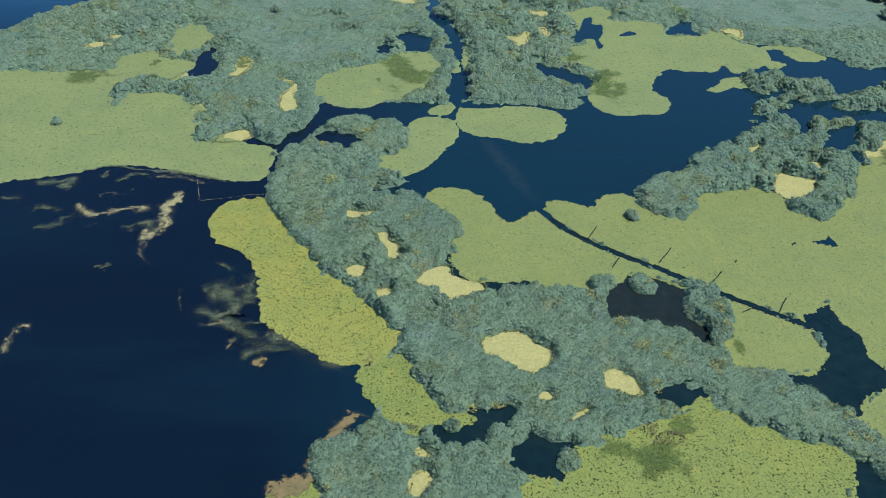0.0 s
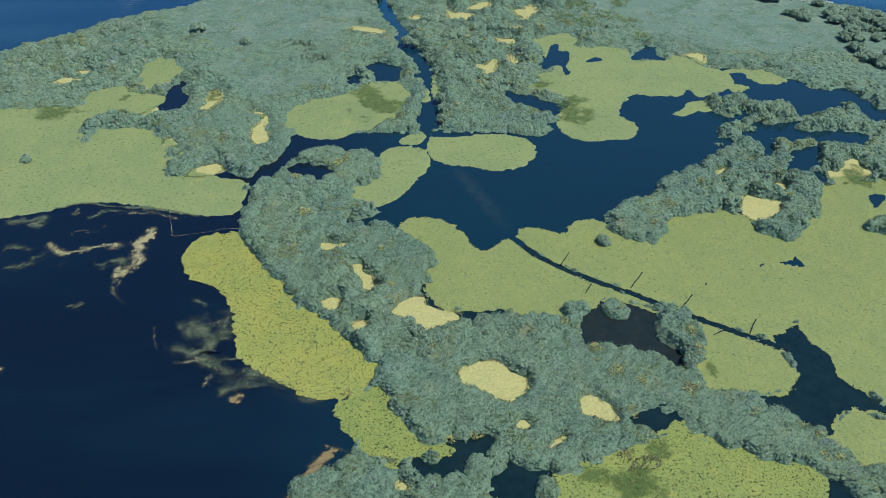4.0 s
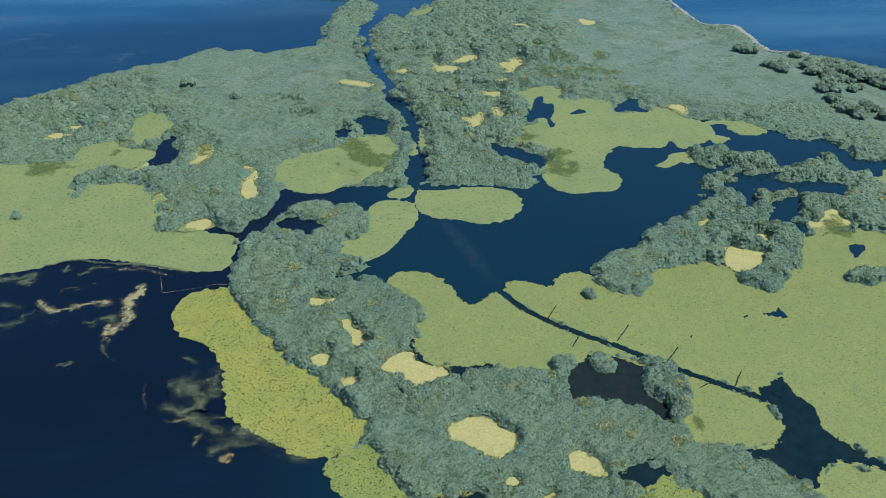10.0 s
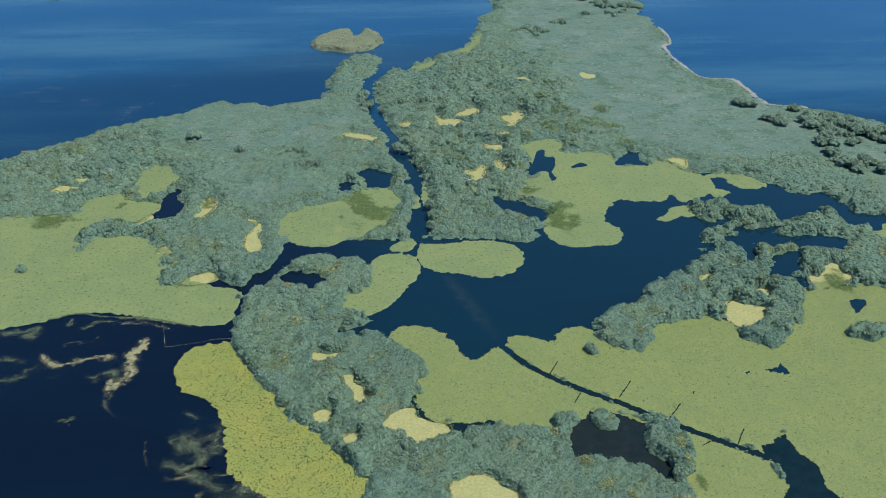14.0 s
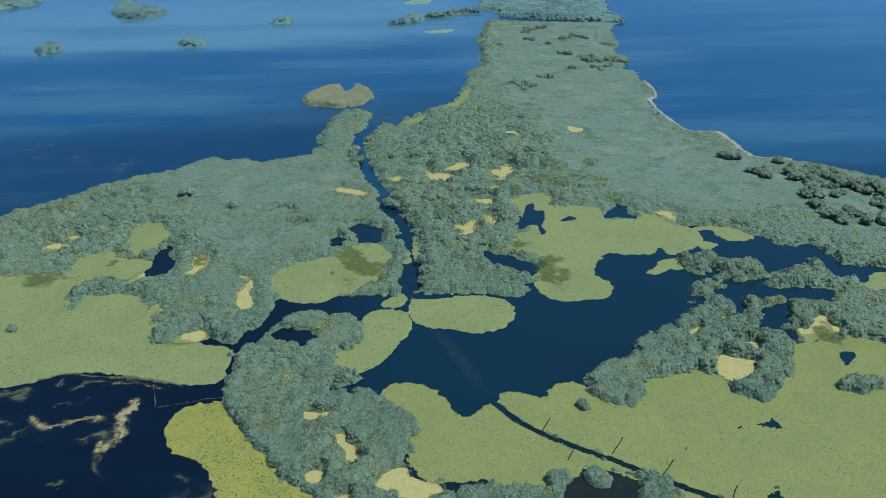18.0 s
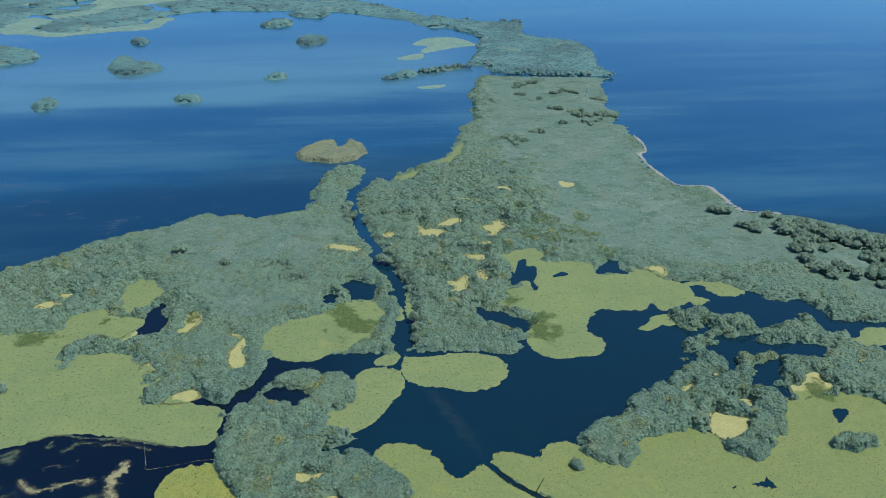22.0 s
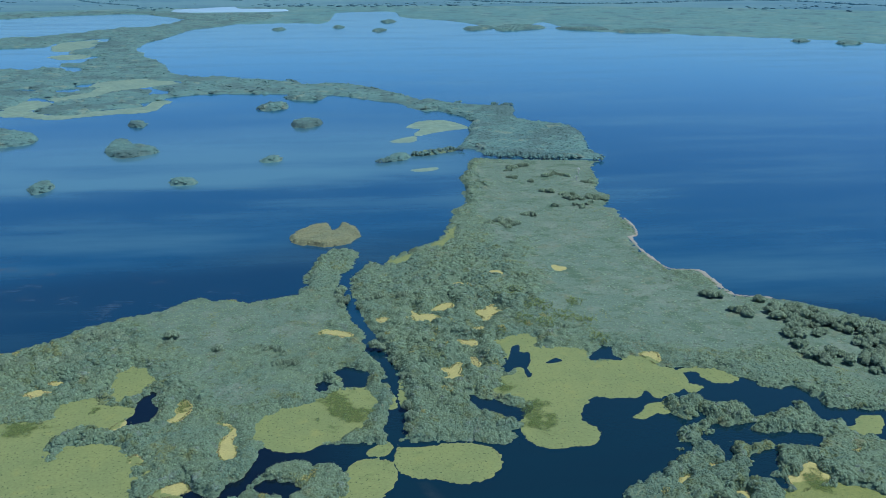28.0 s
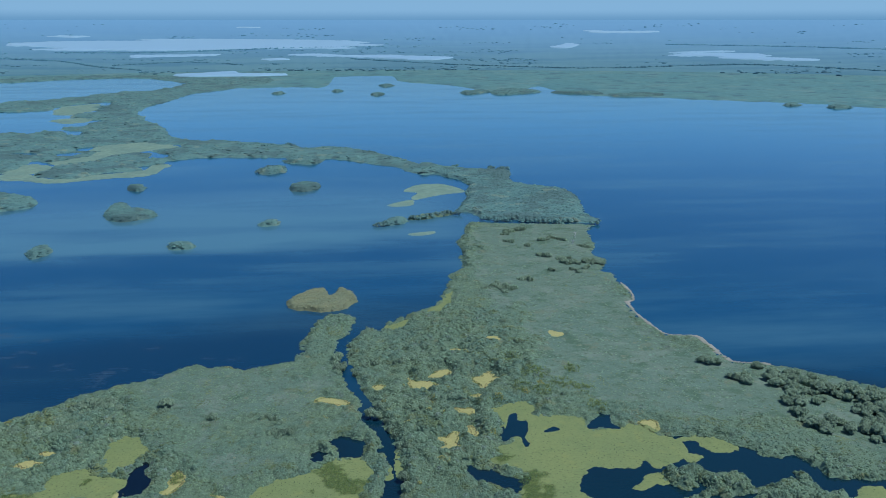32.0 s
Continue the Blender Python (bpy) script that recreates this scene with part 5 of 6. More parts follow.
for outline in FARLAKE_ALL:
    poly = smooth(outline)
    lo, hi = poly.min(0) - 60, poly.max(0) + 60
    step = max(10.0, (hi[1] - lo[1]) / 60)
    xs, ys = np.arange(lo[0], hi[0], step), np.arange(lo[1], hi[1], step)
    X, Y = np.meshgrid(xs, ys)
    d = inside(poly, X, Y, 200) + 120 * (fuzz(X * 0.3, Y, 70, 1) - 0.62) + 30 * (fuzz(X * 0.5, Y, 25, 4) - 0.5)
    R = np.hypot(X, Y)
    Z = rise(R) + np.where(d > 0, 4.5, -3.0)
    tagged(new("water_far_lake", sheet("water_far_lake", xs, ys, Z, d > 0, SHEEN_WATER)), "pale distant lake in the marsh", "lake", kind="structure")

# ---- the marsh ----
MARSH = smooth(RIM_WEST + RIM_NORTH + RIM_EAST, True, 3)
waters = [smooth(p) for p in WATER_ALL]
lilies = [smooth(p) for p in LILY_ALL]
pools = [smooth(p) for p in ALGAE_ALL]
clumps = [smooth(p) for p in CLUMP_ALL]
holes = [smooth(p) for p in HOLE_ALL]
ditch = smooth(DITCH, False)
rills = [np.array(p) for p in RILL_ALL]


def reed_field(X, Y):
    """How far inside the reeds a place lies."""
    rag = 1.9 * (bushes(X, Y, 3.4, 2) - 0.6) + 1.6 * (fuzz(X, Y, 5.5, 0) - 0.5) + 0.8 * (fuzz(X, Y, 1.2, 1) - 0.5)
    d = inside(MARSH, X, Y)
    for k, p in enumerate(waters):
        d = np.minimum(d, -inside(p, X, Y) - (0.9 if k > 2 else 0.3))
    for p in lilies:
        d = np.minimum(d, -inside(p, X, Y))
    d = np.minimum(d, -along(ditch, X, Y, 1.8))
    for p in clumps:
        d = np.maximum(d, inside(p, X, Y))
    d = d + rag
    ragged = 0.2 * rag + 1.0 * (fuzz(X, Y, 1.7, 5) - 0.5) - 0.3 - 0.7 * ramp01(Y, 200, 280)
    for p in pools:
        d = np.minimum(d, -inside(p, X, Y) + ragged)
    return d


meadow_north, meadow_west = smooth(MEADOW_NORTH), smooth(MEADOW_WEST)


def meadow_share(X, Y):
    """1 on the smooth sedge meadows, 0 in the tall reeds."""
    drift = 16 * (fuzz(X, Y, 16, 3) - 0.5) + 6 * (fuzz(X, Y, 5, 4) - 0.5)
    return np.maximum(ramp01(inside(meadow_north, X, Y, 40) + drift, -7, 9), 0.65 * ramp01(inside(meadow_west, X, Y, 40) + drift, -5, 7))


# willow scrub in the reeds: x, y, half width, half depth, share
SCRUB = [(-26, 188, 20, 26, 0.85), (-14, 152, 13, 24, 0.75), (95, 193, 34, 28, 1.0), (112, 236, 42, 15, 1.0), (28, 285, 36, 58, 0.85), (40, 345, 36, 50, 0.85), (-52, 218, 20, 14, 0.8),
         (-84, 238, 20, 12, 0.9), (-112, 290, 36, 32, 0.8), (-80, 262, 34, 24, 0.7), (58, 133, 6, 10, 0.9), (20, 138, 22, 6, 0.6), (-70, 270, 26, 20, 0.4), (-6, 262, 14, 22, 0.6), (74, 520, 12, 90, 0.7)]


def scrub_share(X, Y):
    """1 in willow scrub, 0 in even reeds and on the meadows."""
    w = 0.1 + 0.25 * ramp01(fuzz(X, Y, 22, 5), 0.45, 0.8)
    for x, y, a, b, k in SCRUB:
        w = np.maximum(w, k * np.exp(-0.7 * (((X - x) / a) ** 2 + ((Y - y) / b) ** 2)))
    return np.clip(w + 0.7 * (fuzz(X, Y, 9, 4) - 0.5) * np.clip(w * 2, 0.2, 1), 0, 1) * (1 - 0.9 * meadow_share(X, Y))


def reed_height(X, Y, d):
    m = meadow_share(X, Y)
    w = scrub_share(X, Y)
    full = (0.3 + 0.5 * fuzz(X, Y, 11, 2) + 0.35 * fuzz(X, Y, 4, 3)) * (1 - 0.35 * m) + 0.35 * (1 - m) * (1 - ramp01(d, 1.0, 5.0)) * (1 - ramp01(Y, 180, 220))
    mounds = w * (1 + 0.5 * ramp01(Y, 220, 300)) * (1.5 * bushes(X, Y, 3.4, 2) + 1.1 * bushes(X, Y, 6.5, 4)) + (1 - w) * (1 - m) * 0.4 * bushes(X, Y, 2.1, 3)
    soft = 1 + 1.6 * ramp01(Y, 190, 260)
    z = ramp01(d, -0.5, 1.4 * soft) * full + ramp01(d, -0.2, 1.6 * soft) * mounds
    return np.where(d > -0.3, z, -0.5)


def clump_heads(name, places, radius, material, rng, low=1.0, soft=True):
    """Many rounded leafy heads in one mesh: a crown point over two uneven rings."""
    n = len(places)
    turn = rng.rand(n, 1) * 6.2832 + np.radians(np.arange(0, 360, 60))[None]
    r = radius[:, None]
    tall = r * (0.5 + 0.4 * rng.rand(n, 1)) * np.reshape(low, (-1, 1))
    wob = lambda: 1 + 0.26 * rng.randn(n, 6)
    r1, r2 = 0.6 * r * wob(), 1.05 * r * wob()
    top = np.stack([0.25 * radius * rng.randn(n), 0.25 * radius * rng.randn(n), tall[:, 0]], 1)[:, None]
    one1 = np.stack([r1 * np.cos(turn), r1 * np.sin(turn), tall * (0.72 + 0.12 * rng.randn(n, 6))], 2)
    one2 = np.stack([r2 * np.cos(turn + 0.5), r2 * np.sin(turn + 0.5), tall * (-0.35 + 0.15 * rng.randn(n, 6))], 2)
    co = (np.concatenate([top, one1, one2], 1) + places[:, None]).reshape(-1, 3)
    i = np.arange(6)
    j = (i + 1) % 6
    tri = np.concatenate([np.stack([0 * i, 1 + i, 1 + j], 1), np.stack([1 + i, 7 + i, 1 + j], 1), np.stack([1 + j, 7 + i, 7 + j], 1)])
    faces = (tri[None] + 13 * np.arange(n)[:, None, None]).reshape(-1, 3)
    return mesh_from(name, co, faces, material, soft)


def tufts(name, places, size, blades, material, rng, lean=0.55):
    """Many tufts of leaning leaf blades in one mesh."""
    n = len(places)
    base = np.repeat(places, blades, 0)
    k = n * blades
    turn = rng.rand(k) * 2 * np.pi
    tall = size * (0.55 + 0.6 * rng.rand(k)) * np.repeat(0.75 + 0.5 * rng.rand(n), blades)
    out = lean * tall * (0.3 + rng.rand(k))
    wide = size * (0.10 + 0.08 * rng.rand(k))
    dx, dy = np.cos(turn), np.sin(turn)
    root = base + np.stack([dx * 0.12 * size, dy * 0.12 * size, -0.25 * tall], 1)
    side = np.stack([-dy * wide, dx * wide, 0 * dx], 1)
    tip = base + np.stack([dx * out, dy * out, tall * 0.8], 1)
    mid = base + np.stack([dx * out * 0.45, dy * out * 0.45, tall * 0.5], 1)
    co = np.stack([root, mid + side, tip, mid - side], 1).reshape(-1, 3)
    return mesh_from(name, co, np.arange(4 * k).reshape(-1, 4), material, False)


# x0, x1, y0, y1, grid step, leafy heads per square metre and their radius, leaf tufts per square metre and their size
ZONES = [(-62, 130, 64, 178, 0.6, 5.4, 0.29, 3.4, 0.3), (-62, 130, 178, 250, 0.7, 5.0, 0.33, 0.5, 0.34), (-204, -62, 150, 420, 1.0, 3.0, 0.44, 0.12, 0.42),
         (-62, 130, 250, 340, 0.8, 4.0, 0.38, 0.2, 0.4), (130, 264, 64, 400, 1.2, 1.9, 0.5, 0.12, 0.44), (-62, 180, 340, 640, 1.3, 1.5, 0.56, 0.06, 0.44)]
rng = np.random.RandomState(3)
for x0, x1, y0, y1, step, many, head, dense, size in ZONES:
    xs, ys = np.arange(x0, x1 + step * 0.5, step), np.arange(y0, y1 + step * 0.5, step)
    xs[-1], ys[-1] = x1, y1
    X, Y = np.meshgrid(xs, ys)
    D = reed_field(X, Y)
    Z = reed_height(X, Y, D)
    bed = tagged(new("reed_bed", sheet("reed_bed", xs, ys, Z, D > -0.3, SHADED_REED)), "dense blue-green reed bed on marshy ground", "reeds", kind="stuff")
    M = meadow_share(X, Y)
    bed.data.materials.append(MEADOW)
    cx = np.array([v.co[:2] for v in bed.data.vertices])
    first = np.empty(len(bed.data.polygons), np.int32)
    bed.data.polygons.foreach_get("loop_start", first)
    corner = np.empty(len(bed.data.loops), np.int32)
    bed.data.loops.foreach_get("vertex_index", corner)
    mid = cx[corner[first]]
    bed.data.polygons.foreach_set("material_index", (meadow_share(mid[:, 0], mid[:, 1]) > 0.5).astype(np.int32))
    # leafy heads packed over the bed, and looser leaf tufts on top of them
    for name, per, lift in (("reed_cover", many, -0.05), ("reed_tufts", dense, 0.35)):
        n = int((x1 - x0) * (y1 - y0) * per)
        px, py = x0 + (x1 - x0) * rng.rand(n), y0 + (y1 - y0) * rng.rand(n)
        d = reed_field(px, py)
        calm = meadow_share(px, py)
        scrub = scrub_share(px, py)
        ok = (d > 0.05) & (rng.rand(n) > (0.9 if name == "reed_cover" else 1.05) * calm) & (rng.rand(n) < 1 - 0.45 * scrub)
        # bushes stand apart: few leaves in the hollows between them
        ok &= rng.rand(n) > 0.75 * (1 - ramp01(bushes(px, py, 3.4, 2), 0.15, 0.5)) * scrub
        px, py, d, calm, scrub = px[ok], py[ok], d[ok], calm[ok], scrub[ok]
        pz = np.maximum(reed_height(px, py, d) + lift * (1 - 0.9 * calm) * ramp01(d, 0.0, 1.0), 0.08)
        at_ = np.stack([px, py, pz], 1)
        if name == "reed_cover":
            low = (0.42 + 0.25 * ramp01(fuzz(px, py, 28, 1), 0.3, 0.75) + 0.5 * scrub) * (1 - 0.5 * calm) * (1 - 0.25 * ramp01(py, 230, 330))
            part(name, clump_heads(name, at_, head * (0.9 + 0.55 * scrub) * (0.65 + 0.7 * rng.rand(len(px))), REED, rng, low), bed)["kind"] = "stuff"
        else:
            part(name, tufts(name, at_, size, 5, REED, rng, 1.1), bed)["kind"] = "stuff"

# ---- lily carpets ----
GOLD = (0, 1, 16, 17)   # the nearest carpets, of loose pads
for k, outline in enumerate(lilies):
    lo, hi = outline.min(0) - 2, outline.max(0) + 2
    far = np.hypot(*outline.mean(0))
    step = 0.45 if far < 190 else 0.7 if far < 300 else 1.5
    xs, ys = np.arange(lo[0], hi[0], step), np.arange(lo[1], hi[1], step)
    X, Y = np.meshgrid(xs, ys)

    def carpet(X, Y):
        d = inside(outline, X, Y) + 1.2 * (domes(X, Y, 3.0, 1) - 0.6) + 1.0 * (fuzz(X, Y, 1.2, 4) - 0.5) + 0.5 * (fuzz(X, Y, 0.5, 5) - 0.5)
        # the leaves run on under the edge of the reeds, but not out over open water
        wet = np.full(X.shape, -8.0)
        for p in waters:
            wet = np.maximum(wet, inside(p, X, Y))
        d = d + 1.6 * ramp01(-wet, 0.6, 2.2) * ramp01(inside(MARSH, X, Y), 2.0, 5.0)
        for p in holes:
            d = np.minimum(d, -inside(p, X, Y) + 0.5 * (fuzz(X, Y, 0.8, 4) - 0.5))
        if far < 190:
            d = np.minimum(d, -along(ditch, X, Y, 1.2) + 0.5 * (fuzz(X, Y, 0.9, 2) - 0.5))
            for q in rills:
                d = np.minimum(d, -along(q, X, Y, 0.3))
        return d

    D = carpet(X, Y)
    Z = np.where(D > 0, 0.05 + 0.05 * fuzz(X, Y, 2.0, 1), np.maximum(0.05 + 0.3 * D, -0.2))
    gold, near = k in GOLD, far < 200
    mat = sheet("lily_carpet", xs, ys, Z, D > -0.1, LILY_GAPS if gold else HAZED_LILY if far > 550 else LILY_GREEN)
    mat = tagged(new("lily_carpet", mat), ("yellow-green" if gold else "pale green") + " carpet of floating lily leaves", "lily carpet", kind="stuff")
    if near:
        count = int((hi - lo).prod() * (30 if gold else 13))
        px, py = lo[0] + (hi[0] - lo[0]) * rng.rand(count), lo[1] + (hi[1] - lo[1]) * rng.rand(count)
        d = carpet(px, py)
        ok = (d > -0.3) & (rng.rand(count) + 0.25 * fuzz(px, py, 5, 2) > 0.15) & (fuzz(px, py, 0.3, 3) > (0.02 + 0.16 * fuzz(px, py, 14, 0) if gold else 0.1 * fuzz(px, py, 14, 0)))
        px, py = px[ok], py[ok]
        n = len(px)
        rad, tilt, turn = (0.12 if gold else 0.14) + 0.1 * rng.rand(n), (0.04 if gold else 0.012) * rng.randn(n, 2), rng.rand(n) * 6.28
        ring6 = np.radians(np.array([15, 85, 150, 215, 285, 345]))
        ox, oy = rad[:, None] * np.cos(ring6 + turn[:, None]), rad[:, None] * np.sin(ring6 + turn[:, None])
        oz = (0.13 if gold else 0.107) + (0.03 if gold else 0.01) * rng.rand(n)[:, None] + ox * tilt[:, :1] + oy * tilt[:, 1:]
        co = np.stack([px[:, None] + ox, py[:, None] + oy, oz], 2).reshape(-1, 3)
        part("lily_pads", mesh_from("lily_pads", co, np.arange(6 * n).reshape(-1, 6), PAD_GOLD if k == 0 else PAD_MID if gold else PAD_GREEN, False), mat)

# ---- dark sedge growing through the lilies: x, y, half width, half depth ----
SEDGE_PATCHES = [(-8.7, 248.1, 9.6, 15.5), (52.3, 241.0, 6.3, 10.6), (44.5, 258.9, 5.2, 6.4), (-108.9, 245.2, 9.3, 6.7), (41.6, 95.0, 5.2, 4.6), (38.5, 95.6, 3.6, 4.2), (31.0, 98.6, 4.2, 2.6), (44.0, 104.0, 3.2, 3.0), (123.6, 197.3, 3.8, 6.5), (-61.9, 255.0, 2.8, 4.1), (18.4, 262.6, 6.7, 15.2), (34.5, 259.5, 3.8, 6.4), (-59.4, 219.6, 7.0, 5.7), (-89.6, 256.7, 2.8, 4.1), (60.7, 123.5, 1.1, 3.2)]
for x, y, a, b in SEDGE_PATCHES:
    xs, ys = np.arange(x - 1.6 * a, x + 1.6 * a, 0.5), np.arange(y - 1.6 * b, y + 1.6 * b, 0.5)
    X, Y = np.meshgrid(xs, ys)
    torn = 1.1 * (fuzz(X, Y, 4.5, 2) - 0.5) + 0.6 * (fuzz(X, Y, 1.6, 4) - 0.5)
    cover = 1.7 * np.clip(1.05 - np.hypot((X - x) / a, (Y - y) / b) + torn, 0, 0.68)
    bed = tagged(new("sedge_patch", covered("sedge_patch", xs, ys, 0.25 + 0.05 * fuzz(X, Y, 0.9, 3), cover, SEDGE_BED)),
                 "dark green sedge growing through lily leaves", "sedge", kind="stuff")
    n = int(a * b * 5)
    q, w = np.sqrt(rng.rand(n)), rng.rand(n) * 6.2832
    px, py = x + a * q * np.cos(w), y + b * q * np.sin(w)
    ok = 1.1 * (fuzz(px, py, 4.5, 2) - 0.5) + 0.6 * (fuzz(px, py, 1.6, 4) - 0.5) - 0.75 * q > -0.6
    part("sedge_tufts", tufts("sedge_tufts", np.stack([px[ok], py[ok], 0.25 + 0 * px[ok]], 1), 0.28, 5, SEDGE, rng, 1.6), bed)
speck = np.random.RandomState(17)
sx, sy = speck.uniform(-150, 120, 900), speck.uniform(85, 350, 900)
good = (reed_field(sx, sy) > 1.5) & (meadow_share(sx, sy) < 0.3) & (fuzz(sx, sy, 30, 3) > 0.5)
specks = [(float(x), float(y), 0.5 + 0.0028 * float(y) * u, 0.6 + 0.004 * float(y) * u) for x, y, u in zip(sx[good][:46], sy[good][:46], 0.5 + speck.rand(46))]
for x, y, a, b in [(37.7, 128.9, 1.6, 2.4), (54.6, 117.6, 2.2, 1.8), (40.9, 123.3, 1.4, 2.2), (45.1, 120.4, 1.1, 1.2), (58.2, 133.3, 1.7, 1.8), (59.1, 128.1, 1.2, 2.0), (-28.7, 168.2, 2.2, 2.8), (-26.0, 183.0, 2.0, 2.6), (-29.8, 200.3, 1.5, 2.1), (6.6, 108.2, 1.5, 1.0), (-13.0, 120.8, 0.9, 1.6), (42.1, 112.9, 1.5, 1.2), (11.3, 108.8, 1.5, 0.8), (64.7, 111.3, 1.1, 0.9), (-19.2, 188.9, 2.1, 2.2), (73.3, 108.4, 1.3, 1.0)] + specks:
    n = int(a * b * 16)
    q, w = np.sqrt(rng.rand(n)), rng.rand(n) * 6.2832
    px, py = x + a * q * np.cos(w), y + b * q * np.sin(w)
    ok = (fuzz(px, py, 1.6, 1) - 0.3 * q) > 0.2
    px, py = px[ok], py[ok]
    pz = np.maximum(reed_height(px, py, reed_field(px, py)), 0.1) + 0.15
    tagged(new("yellow_sedge_patch", tufts("yellow_sedge_patch", np.stack([px, py, pz], 1), 0.45, 6, STRAW, rng, 1.2)), "yellowing sedge patch among blue-green reeds", "sedge", kind="stuff")

for x, y, a, b in [(61.3, 340.4, 5, 6), (69.7, 326.7, 6, 7), (78.2, 316.9, 6, 6), (86.0, 311.0, 5, 6), (86.2, 331.7, 4, 5), (69.6, 308.8, 5, 5), (61.3, 312.4, 4, 5), (87.3, 293.6, 4, 6), (50.0, 300.0, 4, 5)]:
    n = int(a * b * 5)
    q, w = np.sqrt(rng.rand(n)) * (0.6 + 0.6 * rng.rand(n)), rng.rand(n) * 6.2832
    px, py = x + a * q * np.cos(w), y + b * q * np.sin(w)
    d = reed_field(px, py)
    ok = (d > 0.2) & (fuzz(px, py, 2.6, 1) > 0.3)
    px, py, d = px[ok], py[ok], d[ok]
    tagged(new("olive_sedge_patch", tufts("olive_sedge_patch", np.stack([px, py, np.maximum(reed_height(px, py, d), 0.1) + 0.3], 1), 0.62, 5, OLIVE, rng, 1.3)), "olive-yellow sedge patch between reeds and lilies", "sedge", kind="stuff")
for x, y, a, b in [(41.8, 100.9, 2.6, 1.6), (38.4, 103.0, 1.8, 1.4), (39.0, 100.6, 0.9, 1.4), (33.0, 106.0, 2.4, 1.0)]:
    n = int(a * b * 16)
    q, w = np.sqrt(rng.rand(n)), rng.rand(n) * 6.2832
    tagged(new("dead_stems", tufts("dead_stems", np.stack([x + a * q * np.cos(w), y + b * q * np.sin(w), 0.35 + 0 * w], 1), 0.4, 5, STEMS, rng, 1.0)), "grey-brown dead shaded reed stems at the edge of the lilies", "reeds", kind="stuff")

# ---- narrow drains cut through the lilies ----
for line_ in rills:
    a, b = line_[0], line_[1]
    u = (b - a) / np.hypot(*(b - a))
    s = np.linspace(0, np.hypot(*(b - a)), 12)
    wig = 0.25 * (fuzz(s + a[0], s * 0 + a[1], 1.5, 2) - 0.5)
    wide = 0.07 + 0.1 * rng.rand(12)
    mid = a + s[:, None] * u + wig[:, None] * np.array([-u[1], u[0]])
    side = wide[:, None] * np.array([-u[1], u[0]])
    co = np.concatenate([np.column_stack([mid + side, np.full(12, 0.27)]), np.column_stack([mid - side, np.full(12, 0.27)])])
    i = np.arange(11)
    tagged(new("drain", mesh_from("drain", co, np.stack([i, i + 1, i + 13, i + 12], 1), MURKY)), "narrow dark drain cut through the lilies", "ditch", kind="structure")

# ---- pale algae pools ----
for outline in pools:
    lo, hi = outline.min(0) - 3, outline.max(0) + 3
    step = 0.3 if lo[1] < 200 else 0.7
    xs, ys = np.arange(lo[0], hi[0], step), np.arange(lo[1], hi[1], step)
    X, Y = np.meshgrid(xs, ys)
    wet = np.full(X.shape, -8.0)
    for p in waters:
        wet = np.maximum(wet, inside(p, X, Y))
    D = inside(outline, X, Y) + 2.0 * ramp01(-wet, 0.5, 3.0) + 0.6 * (fuzz(X, Y, 0.9, 2) - 0.5)
    tagged(new("algae_pool", sheet("algae_pool", xs, ys, np.minimum(0.035 + 0.025 * fuzz(X, Y, 1.2, 0), 0.045 + 0.3 * D), D > -0.1, ALGAE)), "pale yellow algae crust in a reed opening", "algae pool", group="algae pools")


# brown dead stems and yellowing sedge along the rims of the nearer pools
for outline in pools:
    if outline[:, 1].mean() < 340:
        n = int(np.hypot(*np.diff(np.vstack([outline, outline[:1]]), axis=0).T).sum() * 8)
        for name, size, material, label, layer in (("dead_stems", 0.3, STEMS, "brown dead shaded reed stems round an algae pool", 2), ("sedge_rim", 0.34, OLIVE, "yellow-green sedge round an algae pool", 3)):
            k, f = rng.randint(0, len(outline), n), rng.rand(n)[:, None]
            spots = outline[k] * (1 - f) + outline[(k + 1) % len(outline)] * f + 0.55 * rng.randn(n, 2)
            spots = spots[(fuzz(spots[:, 0], spots[:, 1], 2.2, layer) > 0.4) & (inside(outline, spots[:, 0], spots[:, 1]) < 0.25)]
            if len(spots):
                tall = np.maximum(reed_height(spots[:, 0], spots[:, 1], reed_field(spots[:, 0], spots[:, 1])), 0.1)
                tagged(new(name, tufts(name, np.column_stack([spots, tall]), size, 5, material, rng, 1.1)), label, "reeds" if layer == 2 else "sedge", kind="stuff")

# murky and peaty pools
for k, outline in enumerate(waters):
    if 14 <= k:
        xs, ys = np.arange(outline[:, 0].min() - 3, outline[:, 0].max() + 3, 0.8), np.arange(outline[:, 1].min() - 3, outline[:, 1].max() + 3, 0.8)
        X, Y = np.meshgrid(xs, ys)
        tagged(new("water_pool", sheet("water_pool", xs, ys, (0.012 if k < 22 else 0.016) + 0 * X, inside(outline, X, Y) > -2, MURKY if k == 14 else PEATY)),
               "murky brown water of a reed pool" if k == 14 else "dark peaty water of a reed pool", "pool", kind="structure")

xs, ys = np.arange(ditch[:, 0].min() - 3, ditch[:, 0].max() + 3, 0.6), np.arange(ditch[:, 1].min() - 3, ditch[:, 1].max() + 3, 0.6)
X, Y = np.meshgrid(xs, ys)
tagged(new("water_ditch", sheet("water_ditch", xs, ys, 0.02 + 0 * X, along(ditch[4:], X, Y, 2.0) > 0, PEATY)), "dark peaty water of a straight ditch", "ditch", kind="structure")

